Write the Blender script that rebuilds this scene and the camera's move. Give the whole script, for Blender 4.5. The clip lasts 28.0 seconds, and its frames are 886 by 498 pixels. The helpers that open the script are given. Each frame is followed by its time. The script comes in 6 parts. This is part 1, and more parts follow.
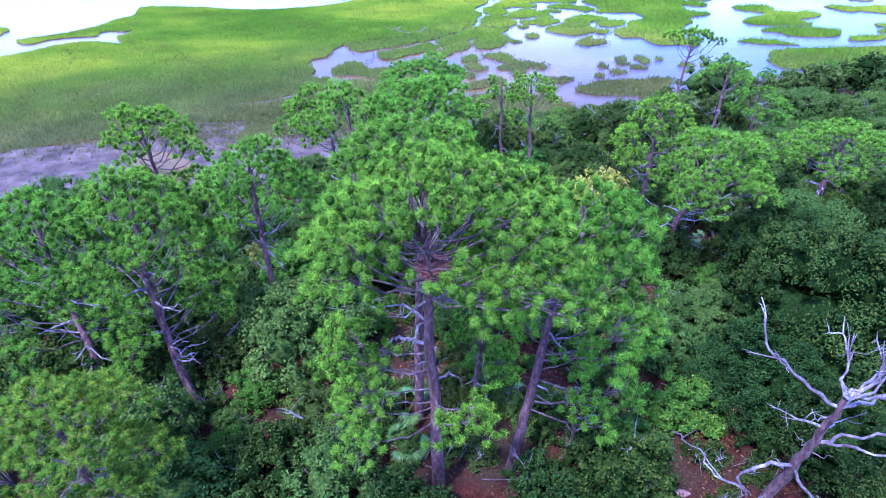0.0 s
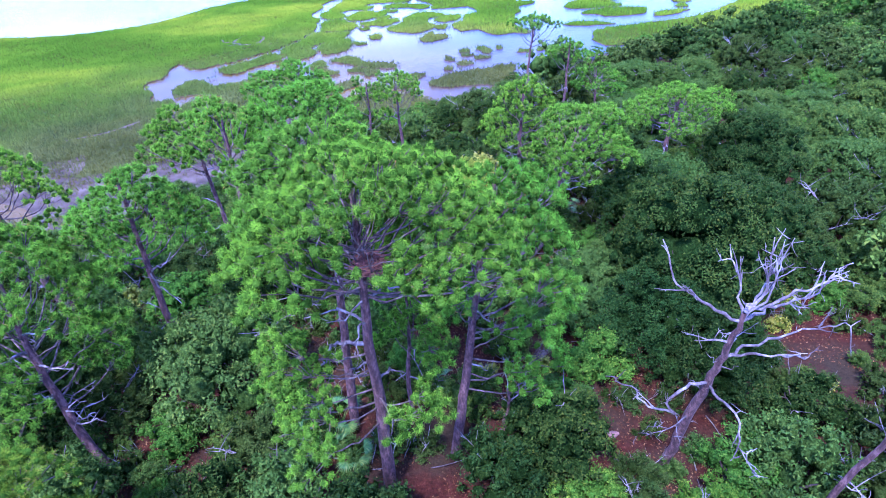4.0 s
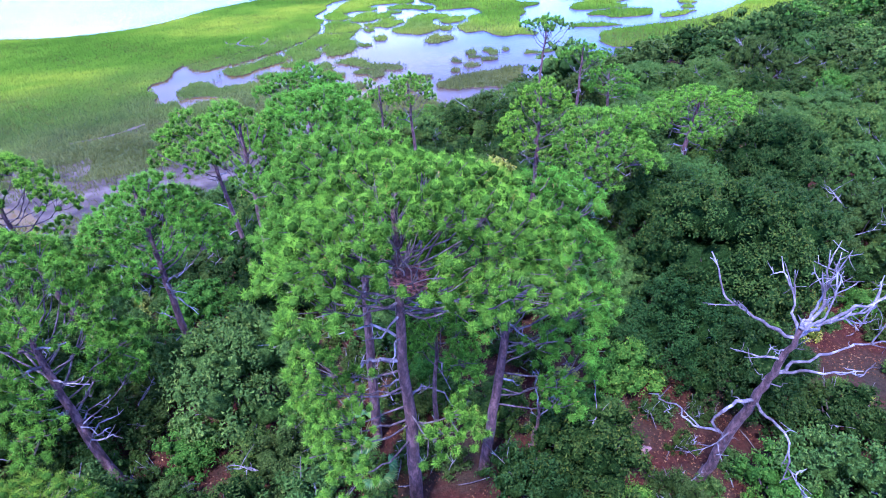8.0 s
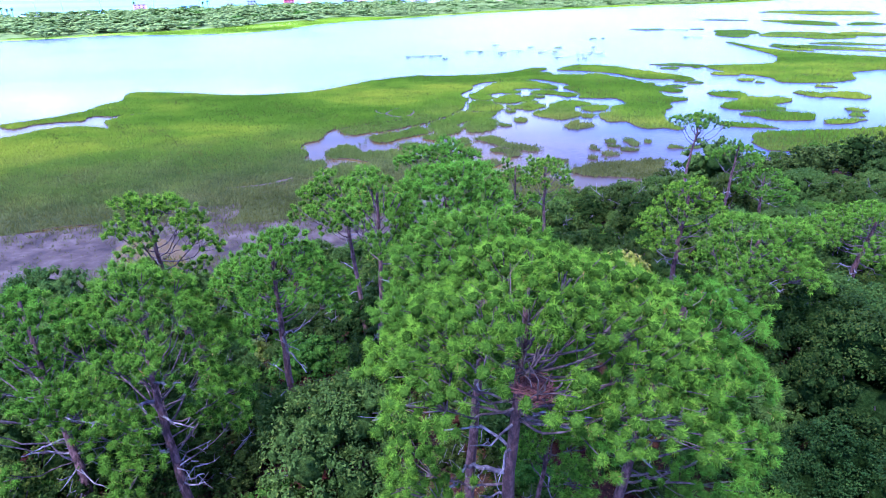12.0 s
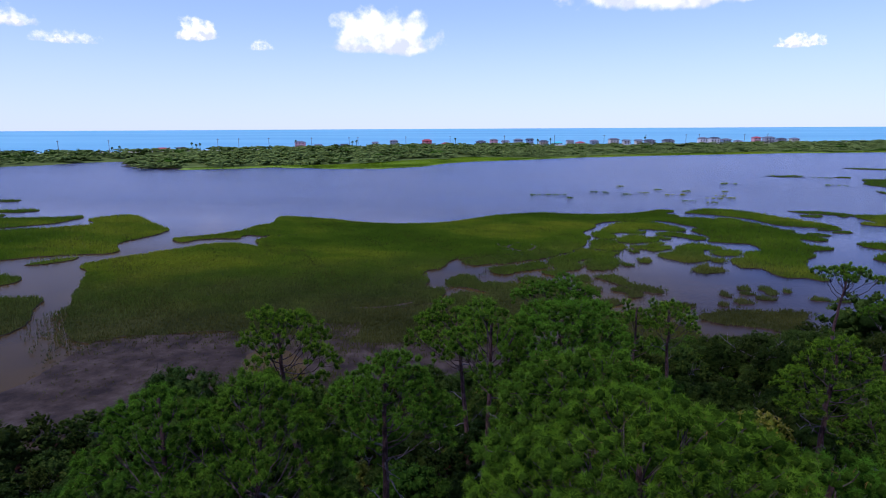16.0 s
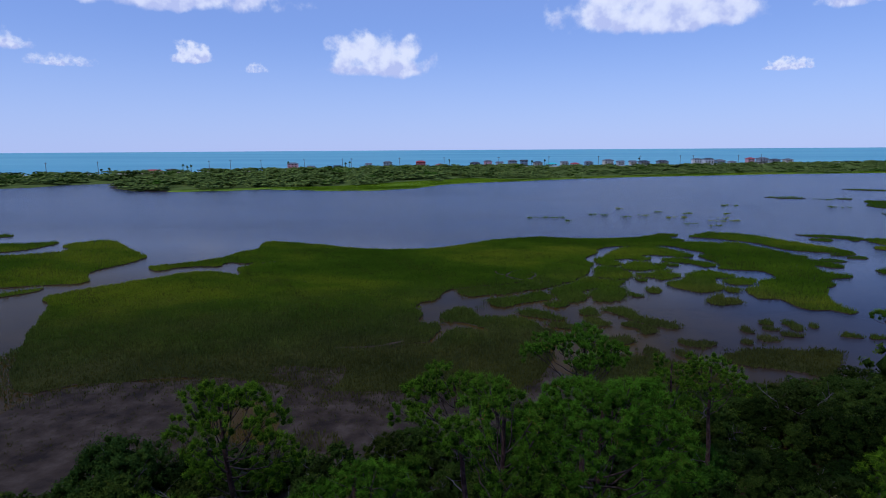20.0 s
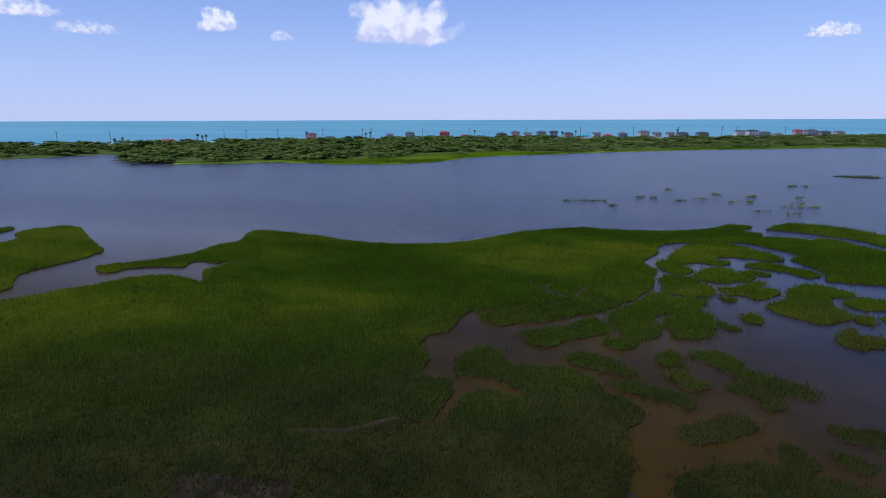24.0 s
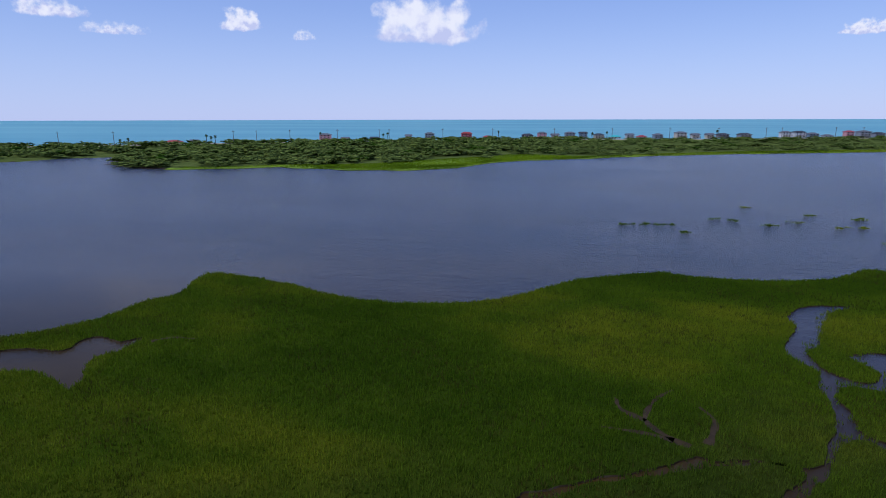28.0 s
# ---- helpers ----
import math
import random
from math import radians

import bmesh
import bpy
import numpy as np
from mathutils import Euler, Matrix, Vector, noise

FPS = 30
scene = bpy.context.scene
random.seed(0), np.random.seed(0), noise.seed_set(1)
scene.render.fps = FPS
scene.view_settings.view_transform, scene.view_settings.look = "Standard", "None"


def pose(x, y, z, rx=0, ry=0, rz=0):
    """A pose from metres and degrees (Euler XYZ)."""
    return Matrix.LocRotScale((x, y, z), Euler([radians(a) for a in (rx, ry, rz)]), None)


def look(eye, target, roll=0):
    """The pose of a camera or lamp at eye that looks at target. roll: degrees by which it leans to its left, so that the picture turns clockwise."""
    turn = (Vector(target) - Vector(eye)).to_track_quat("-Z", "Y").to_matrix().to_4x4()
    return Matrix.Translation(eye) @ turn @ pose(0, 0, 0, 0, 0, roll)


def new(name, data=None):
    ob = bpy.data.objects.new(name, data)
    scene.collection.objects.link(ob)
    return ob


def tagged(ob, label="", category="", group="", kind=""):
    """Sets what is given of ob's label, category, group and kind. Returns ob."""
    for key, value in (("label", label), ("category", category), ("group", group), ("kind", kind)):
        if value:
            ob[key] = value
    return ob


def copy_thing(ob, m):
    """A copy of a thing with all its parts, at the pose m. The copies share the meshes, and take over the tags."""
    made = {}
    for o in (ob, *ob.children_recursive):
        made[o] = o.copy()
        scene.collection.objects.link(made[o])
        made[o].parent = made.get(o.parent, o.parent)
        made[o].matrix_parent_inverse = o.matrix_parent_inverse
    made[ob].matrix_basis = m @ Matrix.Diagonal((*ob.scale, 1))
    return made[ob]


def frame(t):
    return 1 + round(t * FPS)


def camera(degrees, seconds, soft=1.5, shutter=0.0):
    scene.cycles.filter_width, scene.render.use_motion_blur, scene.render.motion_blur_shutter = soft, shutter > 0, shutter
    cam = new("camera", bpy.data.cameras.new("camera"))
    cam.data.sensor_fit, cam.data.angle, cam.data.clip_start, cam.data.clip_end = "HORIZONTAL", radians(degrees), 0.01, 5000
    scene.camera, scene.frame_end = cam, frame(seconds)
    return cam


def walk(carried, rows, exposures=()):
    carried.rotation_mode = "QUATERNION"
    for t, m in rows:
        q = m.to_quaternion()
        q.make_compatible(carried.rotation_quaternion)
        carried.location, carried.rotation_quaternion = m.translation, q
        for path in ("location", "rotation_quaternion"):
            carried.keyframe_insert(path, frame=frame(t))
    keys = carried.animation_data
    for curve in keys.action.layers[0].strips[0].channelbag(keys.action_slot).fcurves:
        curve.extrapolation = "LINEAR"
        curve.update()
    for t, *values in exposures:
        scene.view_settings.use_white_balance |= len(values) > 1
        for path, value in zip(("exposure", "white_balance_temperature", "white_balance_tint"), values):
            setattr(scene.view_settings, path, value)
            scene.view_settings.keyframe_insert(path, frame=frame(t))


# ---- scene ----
cam = camera(74.2, 28.0, soft=1.0)
PATH = [
    (0, (0.382, 0.219, 18.829), (0.277, 1.909, 17.765), -1.70),
    (0.5, (0.166, 0.25, 18.806), (0.077, 1.941, 17.741), -1.80),
    (1, (-0.1, 0.295, 18.789), (-0.171, 1.986, 17.723), -1.70),
    (1.5, (-0.177, 0.262, 18.776), (-0.203, 1.954, 17.709), -2.10),
    (2, (-0.194, 0.168, 18.756), (-0.017, 1.848, 17.686), -3.00),
    (2.5, (-0.382, 0.148, 18.746), (-0.071, 1.807, 17.673), -3.50),
    (3, (-0.531, 0.095, 18.75), (-0.206, 1.751, 17.677), -3.50),
    (3.5, (-0.728, 0.056, 18.759), (-0.399, 1.712, 17.686), -3.50),
    (5.5, (-1.662, -0.099, 18.698), (-1.326, 1.558, 17.628), -3.50),
    (6, (-1.707, -0.092, 18.675), (-1.372, 1.565, 17.608), -3.50),
    (6.5, (-1.729, 0.061, 18.689), (-1.393, 1.719, 17.621), -3.40),
    (7, (-1.744, 0.29, 18.697), (-1.407, 1.947, 17.628), -3.40),
    (7.5, (-1.748, 0.561, 18.704), (-1.411, 2.217, 17.634), -3.40),
    (8, (-1.732, 0.889, 18.7), (-1.396, 2.545, 17.63), -3.50),
    (8.5, (-1.712, 1.195, 18.68), (-1.376, 2.851, 17.609), -3.60),
    (9, (-1.738, 1.423, 18.655), (-1.4, 3.078, 17.585), -3.50),
    (9.5, (-1.889, 1.683, 18.639), (-1.595, 3.348, 17.57), -3.10),
    (10, (-1.969, 1.909, 18.556), (-1.85, 3.598, 17.492), -2.30),
    (10.5, (-1.927, 1.953, 18.536), (-1.899, 3.668, 17.507), -1.90),
    (11, (-1.946, 2.027, 18.499), (-1.94, 3.78, 17.535), -1.73),
    (11.5, (-1.959, 2.049, 18.517), (-1.969, 3.835, 17.618), -1.36),
    (13.5, (-1.934, 2.084, 18.519), (-1.974, 3.988, 17.91), -1.08),
    (14, (-1.909, 1.996, 18.566), (-1.949, 3.927, 18.047), -0.93),
    (14.5, (-1.895, 1.93, 18.579), (-1.936, 3.881, 18.145), -0.92),
    (15, (-1.954, 1.934, 18.621), (-2.028, 3.89, 18.211), -0.80),
    (15.5, (-1.955, 1.976, 18.594), (-2.209, 3.917, 18.185), -0.56),
    (16, (-1.898, 1.89, 18.662), (-2.319, 3.801, 18.253), -0.33),
    (16.5, (-1.858, 1.873, 18.682), (-2.291, 3.782, 18.273), -0.29),
    (17, (-1.867, 1.86, 18.738), (-2.302, 3.786, 18.422), -0.35),
    (17.5, (-1.916, 2.035, 18.614), (-2.351, 3.979, 18.44), -0.36),
    (18, (-1.996, 2.349, 18.562), (-2.429, 4.293, 18.386), -0.37),
    (18.5, (-2.186, 3.071, 18.558), (-2.615, 5.012, 18.339), -0.38),
    (19, (-2.459, 4.185, 18.623), (-2.881, 6.122, 18.361), -0.38),
    (19.5, (-2.803, 5.794, 18.597), (-3.219, 7.726, 18.295), -0.39),
    (20, (-3.169, 7.659, 18.63), (-3.573, 9.587, 18.29), -0.40),
    (20.5, (-3.552, 9.795, 18.677), (-3.942, 11.718, 18.297), -0.42),
    (22.5, (-5.103, 19.543, 18.672), (-5.476, 21.456, 18.233), -0.40),
    (23, (-5.581, 22.311, 18.694), (-5.988, 24.218, 18.256), -0.33),
    (23.5, (-6.22, 25.203, 18.697), (-6.667, 27.101, 18.259), -0.27),
    (24, (-6.846, 28.165, 18.714), (-7.327, 30.055, 18.277), -0.20),
    (24.5, (-7.54, 31.321, 18.676), (-8.045, 33.205, 18.241), -0.24),
    (25, (-8.303, 34.554, 18.722), (-8.828, 36.433, 18.286), -0.17),
    (25.5, (-9.266, 37.931, 18.775), (-9.792, 39.809, 18.34), -0.13),
    (26, (-10.112, 41.262, 18.791), (-10.643, 43.139, 18.356), -0.09),
    (26.5, (-11.056, 44.719, 18.832), (-11.592, 46.595, 18.397), -0.04),
    (27, (-11.922, 48.408, 18.828), (-12.465, 50.281, 18.392), -0.10),
    (27.5, (-12.996, 52.014, 18.911), (-13.542, 53.886, 18.475), 0.07),
    (28, (-14.112, 55.589, 18.98), (-14.66, 57.46, 18.542), -0.15),
]
EXPOSURES = [(0, 3.08, 4420, 43), (11, 3.02, 4420, 43), (13.5, 1.55, 5050, 38), (15, 0.55, 5250, 42), (16, 0.1, 5350, 33), (17, -0.2, 5600, 20), (18, -0.5, 5350, 18), (19, -0.7, 5250, 18), (20, -0.55, 5350, 18), (23, -0.38, 5650, 17), (28, -0.42, 5750, 17)]
walk(cam, [(t, look(eye, target, roll)) for t, eye, target, roll in PATH], EXPOSURES)

# ---- sky and sun ----
SUN_ELEVATION, SUN_AZIMUTH = 58.0, 215.0   # degrees; azimuth clockwise from +y
world = bpy.data.worlds.new("sky")
scene.world = world
world.use_nodes = True
wt = world.node_tree
sky = wt.nodes.new("ShaderNodeTexSky")
sky.sky_type = "NISHITA"
sky.sun_disc = False
sky.sun_elevation, sky.sun_rotation = radians(SUN_ELEVATION), radians(SUN_AZIMUTH)
sky.altitude, sky.air_density, sky.dust_density, sky.ozone_density = 10, 1.0, 0.1, 4.0
haze = wt.nodes.new("ShaderNodeMix")     # thin even haze over the blue, thick and pale along the horizon
haze.data_type = "RGBA"
haze.inputs[0].default_value = 0.45
haze.inputs[7].default_value = (3.6, 4.78, 9.0, 1)
wt.links.new(sky.outputs[0], haze.inputs[6])
wide = wt.nodes.new("ShaderNodeTexCoord")
rise = wt.nodes.new("ShaderNodeSeparateXYZ")
wt.links.new(wide.outputs["Generated"], rise.inputs[0])
mist = wt.nodes.new("ShaderNodeMapRange")
mist.interpolation_type = "SMOOTHSTEP"
for slot, v in zip(mist.inputs[1:5], (-0.02, 0.20, 0.64, 0.0)):
    slot.default_value = v
wt.links.new(rise.outputs[2], mist.inputs[0])
low = wt.nodes.new("ShaderNodeMix")
low.data_type = "RGBA"
low.inputs[7].default_value = (5.4, 6.2, 8.4, 1)
wt.links.new(mist.outputs[0], low.inputs[0])
wt.links.new(haze.outputs[2], low.inputs[6])
wt.links.new(low.outputs[2], wt.nodes["Background"].inputs[0])
wt.nodes["Background"].inputs[1].default_value = 0.13

sun = new("sun", bpy.data.lights.new("sun", "SUN"))
sun.data.energy, sun.data.angle, sun.data.color = 2.4, radians(6), (1.0, 0.94, 0.80)
_a, _e = radians(SUN_AZIMUTH), radians(SUN_ELEVATION)
SUN_DIR = Vector((math.sin(_a) * math.cos(_e), math.cos(_a) * math.cos(_e), math.sin(_e)))
sun.matrix_world = look(SUN_DIR * 100, (0, 0, 0))


# ---- materials ----
def material(name):
    m = bpy.data.materials.new(name)
    m.use_nodes = True
    m.node_tree.nodes.clear()
    return m, m.node_tree


def node(t, kind, **sets):
    n = t.nodes.new(kind)
    for key, value in sets.items():
        n.inputs[key.replace("_", " ")].default_value = value
    return n


def noise_of(t, scale, detail=4.0, rough=0.55, coords="Object", stretch=None):
    tc = t.nodes.new("ShaderNodeTexCoord")
    n = node(t, "ShaderNodeTexNoise", Scale=scale, Detail=detail, Roughness=rough)
    if stretch:
        mp = t.nodes.new("ShaderNodeMapping")
        mp.inputs["Scale"].default_value = stretch
        t.links.new(tc.outputs[coords], mp.inputs[0])
        t.links.new(mp.outputs[0], n.inputs["Vector"])
    else:
        t.links.new(tc.outputs[coords], n.inputs["Vector"])
    return n.outputs["Fac"]


def ramp(t, fac, *stops):
    r = t.nodes.new("ShaderNodeValToRGB")
    e = r.color_ramp.elements
    while len(e) < len(stops):
        e.new(0.5)
    for slot, (p, c) in zip(e, stops):
        slot.position, slot.color = p, (*c, 1)
    t.links.new(fac, r.inputs[0])
    return r.outputs[0]


def blend(t, fac, a, b, mode="MIX"):
    m = t.nodes.new("ShaderNodeMix")
    m.data_type, m.blend_type = "RGBA", mode
    for slot, v in ((0, fac), (6, a), (7, b)):
        if isinstance(v, bpy.types.NodeSocket):
            t.links.new(v, m.inputs[slot])
        elif slot == 0:
            m.inputs[0].default_value = v
        else:
            m.inputs[slot].default_value = (*v, 1)
    return m.outputs[2]


def bump(t, height, strength=0.4, distance=0.05):
    b = node(t, "ShaderNodeBump", Strength=strength, Distance=distance)
    t.links.new(height, b.inputs["Height"])
    return b.outputs[0]


def finish(t, shader):
    o = t.nodes.new("ShaderNodeOutputMaterial")
    t.links.new(shader, o.inputs[0])


def surface(name, colour, rough=0.8, normal=None, metallic=0.0, spec=0.3):
    """A plain Principled surface; colour is a function of the tree or a value."""
    m, t = material(name)
    p = node(t, "ShaderNodeBsdfPrincipled", Roughness=rough, Metallic=metallic)
    p.inputs["Specular IOR Level"].default_value = spec
    if callable(colour):
        t.links.new(colour(t), p.inputs["Base Color"])
    else:
        p.inputs["Base Color"].default_value = (*colour, 1)
    if normal:
        t.links.new(normal(t), p.inputs["Normal"])
    finish(t, p.outputs[0])
    return m


def foliage(name, dark, light, tip, patch=0.25, lit=0.3, rough=0.5, spec=0.25, deep=0.55, high=1.2):
    """Leaves: each leaf varies, plants vary, and some light goes through."""
    m, t = material(name)
    geo = t.nodes.new("ShaderNodeNewGeometry")
    info = t.nodes.new("ShaderNodeObjectInfo")
    c = ramp(t, geo.outputs["Random Per Island"], (0.0, dark), (0.75, light), (1.0, tip))
    big = ramp(t, noise_of(t, patch, 3), (0.35, (deep, deep + 0.05, deep)), (0.65, (high, high - 0.05, high - 0.2)))
    c = blend(t, 1.0, c, big, "MULTIPLY")
    hue = ramp(t, info.outputs["Random"], (0.0, (0.78, 0.95, 0.95)), (0.5, (1.0, 1.0, 1.0)), (1.0, (1.25, 1.1, 0.75)))
    c = blend(t, 0.9, c, hue, "MULTIPLY")
    p = node(t, "ShaderNodeBsdfPrincipled", Roughness=rough)
    p.inputs["Specular IOR Level"].default_value = spec
    t.links.new(c, p.inputs["Base Color"])
    tr = node(t, "ShaderNodeBsdfTranslucent")
    t.links.new(blend(t, 1.0, c, (1.25, 1.2, 0.5), "MULTIPLY"), tr.inputs[0])
    mix = node(t, "ShaderNodeMixShader", Fac=lit)
    t.links.new(p.outputs[0], mix.inputs[1])
    t.links.new(tr.outputs[0], mix.inputs[2])
    finish(t, mix.outputs[0])
    return m


PINE = foliage("pine_needles", (0.08856, 0.1916, 0.0114), (0.1123, 0.2287, 0.01378), (0.1512, 0.2657, 0.01852), 1.6, 0.38, 0.7, 0.03)
PINE_BROWN = foliage("dead_needles", (0.16, 0.07, 0.025), (0.25, 0.12, 0.035), (0.32, 0.19, 0.06), 0.5, 0.2)
LEAF_DARK = foliage("oak_leaves", (0.0115, 0.02426, 0.004918), (0.02309, 0.04157, 0.007355), (0.03901, 0.0498, 0.007983), 0.4, 0.15, 0.8, 0.03)
LEAF_MID = foliage("shrub_leaves", (0.02969, 0.05414, 0.009821), (0.05265, 0.09018, 0.01433), (0.07625, 0.09821, 0.01511), 0.4, 0.2, 0.8, 0.03)
LEAF_LIGHT = foliage("young_leaves", (0.03228, 0.07423, 0.00763), (0.05819, 0.1256, 0.01275), (0.1164, 0.1606, 0.01912), 0.4, 0.3, 0.8, 0.03)
LEAF_GREY = foliage("grey_leaves", (0.02341, 0.03906, 0.007568), (0.03908, 0.06025, 0.01128), (0.05046, 0.06221, 0.01321), 0.4, 0.2, 0.8, 0.03)
LEAF_GOLD = foliage("yellow_leaves", (0.102, 0.128, 0.013), (0.221, 0.208, 0.0156), (0.374, 0.288, 0.0208), 0.4, 0.25)
# island scrub, paler than the near leaves: distance haze is put into its colour
LEAF_HAZED = foliage("hazed_scrub", (0.1197, 0.1721, 0.04462), (0.176, 0.2422, 0.05738), (0.2394, 0.2932, 0.0765), 0.03, 0.2, 0.8, 0.05)


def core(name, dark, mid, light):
    """The mass of leaves inside a crown: speckled, rough, seen between the outer leaves; its darker colours hold the
    crown's inner shade.
    """
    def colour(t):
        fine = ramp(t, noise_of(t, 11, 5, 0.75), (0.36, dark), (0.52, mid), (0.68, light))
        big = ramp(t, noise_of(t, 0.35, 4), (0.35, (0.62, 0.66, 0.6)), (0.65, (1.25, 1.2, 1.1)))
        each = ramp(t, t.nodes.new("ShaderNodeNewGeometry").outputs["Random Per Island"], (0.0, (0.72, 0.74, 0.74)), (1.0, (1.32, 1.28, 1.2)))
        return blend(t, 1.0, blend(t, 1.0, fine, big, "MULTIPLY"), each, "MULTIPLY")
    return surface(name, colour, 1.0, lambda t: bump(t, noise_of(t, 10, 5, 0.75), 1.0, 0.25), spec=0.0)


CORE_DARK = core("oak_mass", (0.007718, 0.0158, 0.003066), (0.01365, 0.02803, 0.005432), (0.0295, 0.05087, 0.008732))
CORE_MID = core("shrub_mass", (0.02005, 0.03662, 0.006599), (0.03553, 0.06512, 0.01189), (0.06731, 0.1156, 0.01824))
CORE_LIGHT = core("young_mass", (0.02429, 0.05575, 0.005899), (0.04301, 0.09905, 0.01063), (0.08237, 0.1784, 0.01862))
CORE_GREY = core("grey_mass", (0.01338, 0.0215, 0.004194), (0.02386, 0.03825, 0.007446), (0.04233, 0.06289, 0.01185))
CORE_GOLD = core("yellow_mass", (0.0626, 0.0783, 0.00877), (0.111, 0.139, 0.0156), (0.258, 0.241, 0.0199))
# the island scrub's inner mass is lightened for haze too
CORE_HAZED = core("hazed_scrub_mass", (0.09856, 0.1428, 0.03825), (0.1478, 0.204, 0.05355), (0.2042, 0.2677, 0.07013))
CORE_PINE = core("shaded_needles", (0.02602, 0.05842, 0.005334), (0.04509, 0.09741, 0.008891), (0.07801, 0.1386, 0.01175))
LEAF_OAK = foliage("broad_oak_leaves", (0.01219, 0.02705, 0.005241), (0.02426, 0.04505, 0.00827), (0.03971, 0.05067, 0.008408), 0.5, 0.2, 0.8, 0.03)
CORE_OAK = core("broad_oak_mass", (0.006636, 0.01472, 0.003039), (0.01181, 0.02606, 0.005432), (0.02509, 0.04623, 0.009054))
PALM = foliage("palm_fronds", (0.0225, 0.06, 0.01), (0.054, 0.11, 0.015), (0.113, 0.135, 0.03), 0.6, 0.25)
MEADOW_GRASS = foliage("meadow_grass", (0.17, 0.25, 0.008), (0.22, 0.31, 0.01), (0.27, 0.35, 0.02), 0.03, 0.3, 0.8, 0.03)
PINE_YOUNG = foliage("young_pine_needles", (0.08, 0.1344, 0.00768), (0.128, 0.198, 0.01024), (0.185, 0.24, 0.0192), 2.6, 0.38, 0.7, 0.03)


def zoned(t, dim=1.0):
    """Cordgrass colours: yellow-green and deep green stretches of the flat, turning dull olive towards the wooded
    shore. dim: scales them all, below 1 for shaded turf.
    """
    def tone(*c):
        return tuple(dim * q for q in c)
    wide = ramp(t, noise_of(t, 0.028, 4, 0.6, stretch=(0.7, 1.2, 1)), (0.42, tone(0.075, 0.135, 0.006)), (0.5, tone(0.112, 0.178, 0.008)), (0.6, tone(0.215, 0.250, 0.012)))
    fine = ramp(t, noise_of(t, 0.35, 6, 0.7), (0.3, (0.82, 0.86, 0.85)), (0.7, (1.15, 1.12, 1.1)))
    sep = t.nodes.new("ShaderNodeSeparateXYZ")
    t.links.new(t.nodes.new("ShaderNodeTexCoord").outputs["Object"], sep.inputs[0])
    lie = node(t, "ShaderNodeMath")       # distance from the shore, along its slant
    lie.operation = "MULTIPLY_ADD"
    west, east, eastward = (node(t, "ShaderNodeMath") for _ in range(3))
    west.operation, east.operation, eastward.operation = "MINIMUM", "MAXIMUM", "MULTIPLY_ADD"
    for m, src in ((west, sep.outputs[0]), (east, sep.outputs[0]), (eastward, east.outputs[0])):
        t.links.new(src, m.inputs[0])
        m.inputs[1].default_value = 15.0
    eastward.inputs[1].default_value = 1.1
    t.links.new(sep.outputs[1], eastward.inputs[2])
    t.links.new(west.outputs[0], lie.inputs[0])
    lie.inputs[1].default_value = -0.42
    t.links.new(eastward.outputs[0], lie.inputs[2])
    ragged_edge = node(t, "ShaderNodeMath")
    ragged_edge.operation = "MULTIPLY_ADD"
    t.links.new(noise_of(t, 0.09, 5, 0.65), ragged_edge.inputs[0])
    ragged_edge.inputs[1].default_value = 44.0
    t.links.new(lie.outputs[0], ragged_edge.inputs[2])
    r = node(t, "ShaderNodeMapRange")
    for slot, v in zip(r.inputs[1:5], (102.0, 136.0, 0.0, 1.0)):
        slot.default_value = v
    t.links.new(ragged_edge.outputs[0], r.inputs[0])
    dull = ramp(t, noise_of(t, 0.15, 5, 0.6), (0.35, tone(0.064, 0.074, 0.018)), (0.65, tone(0.114, 0.116, 0.028)))
    return blend(t, 1.0, blend(t, r.outputs[0], dull, wide), fine, "MULTIPLY")


def sward(name):
    m, t = material(name)
    each = ramp(t, t.nodes.new("ShaderNodeNewGeometry").outputs["Random Per Island"], (0.0, (0.85, 0.88, 0.9)), (1.0, (1.15, 1.1, 1.1)))
    c = blend(t, 1.0, zoned(t), each, "MULTIPLY")
    p = node(t, "ShaderNodeBsdfPrincipled", Roughness=0.9)
    p.inputs["Specular IOR Level"].default_value = 0.02
    t.links.new(c, p.inputs["Base Color"])
    tr = node(t, "ShaderNodeBsdfTranslucent")
    t.links.new(c, tr.inputs[0])
    mix = node(t, "ShaderNodeMixShader", Fac=0.35)
    t.links.new(p.outputs[0], mix.inputs[1])
    t.links.new(tr.outputs[0], mix.inputs[2])
    finish(t, mix.outputs[0])
    return m


MARSH = sward("cordgrass")
MARSH_DULL = foliage("dull_cordgrass", (0.068, 0.066, 0.015), (0.086, 0.083, 0.018), (0.110, 0.098, 0.026), 0.1, 0.3, 0.8, 0.02)
# the sward's colours at a third: shade among the stems is painted in
TURF = surface("shaded_marsh_turf", lambda t: zoned(t, 0.32), 0.95, lambda t: bump(t, noise_of(t, 2.5, 6, 0.7), 0.5, 0.15), spec=0.02)

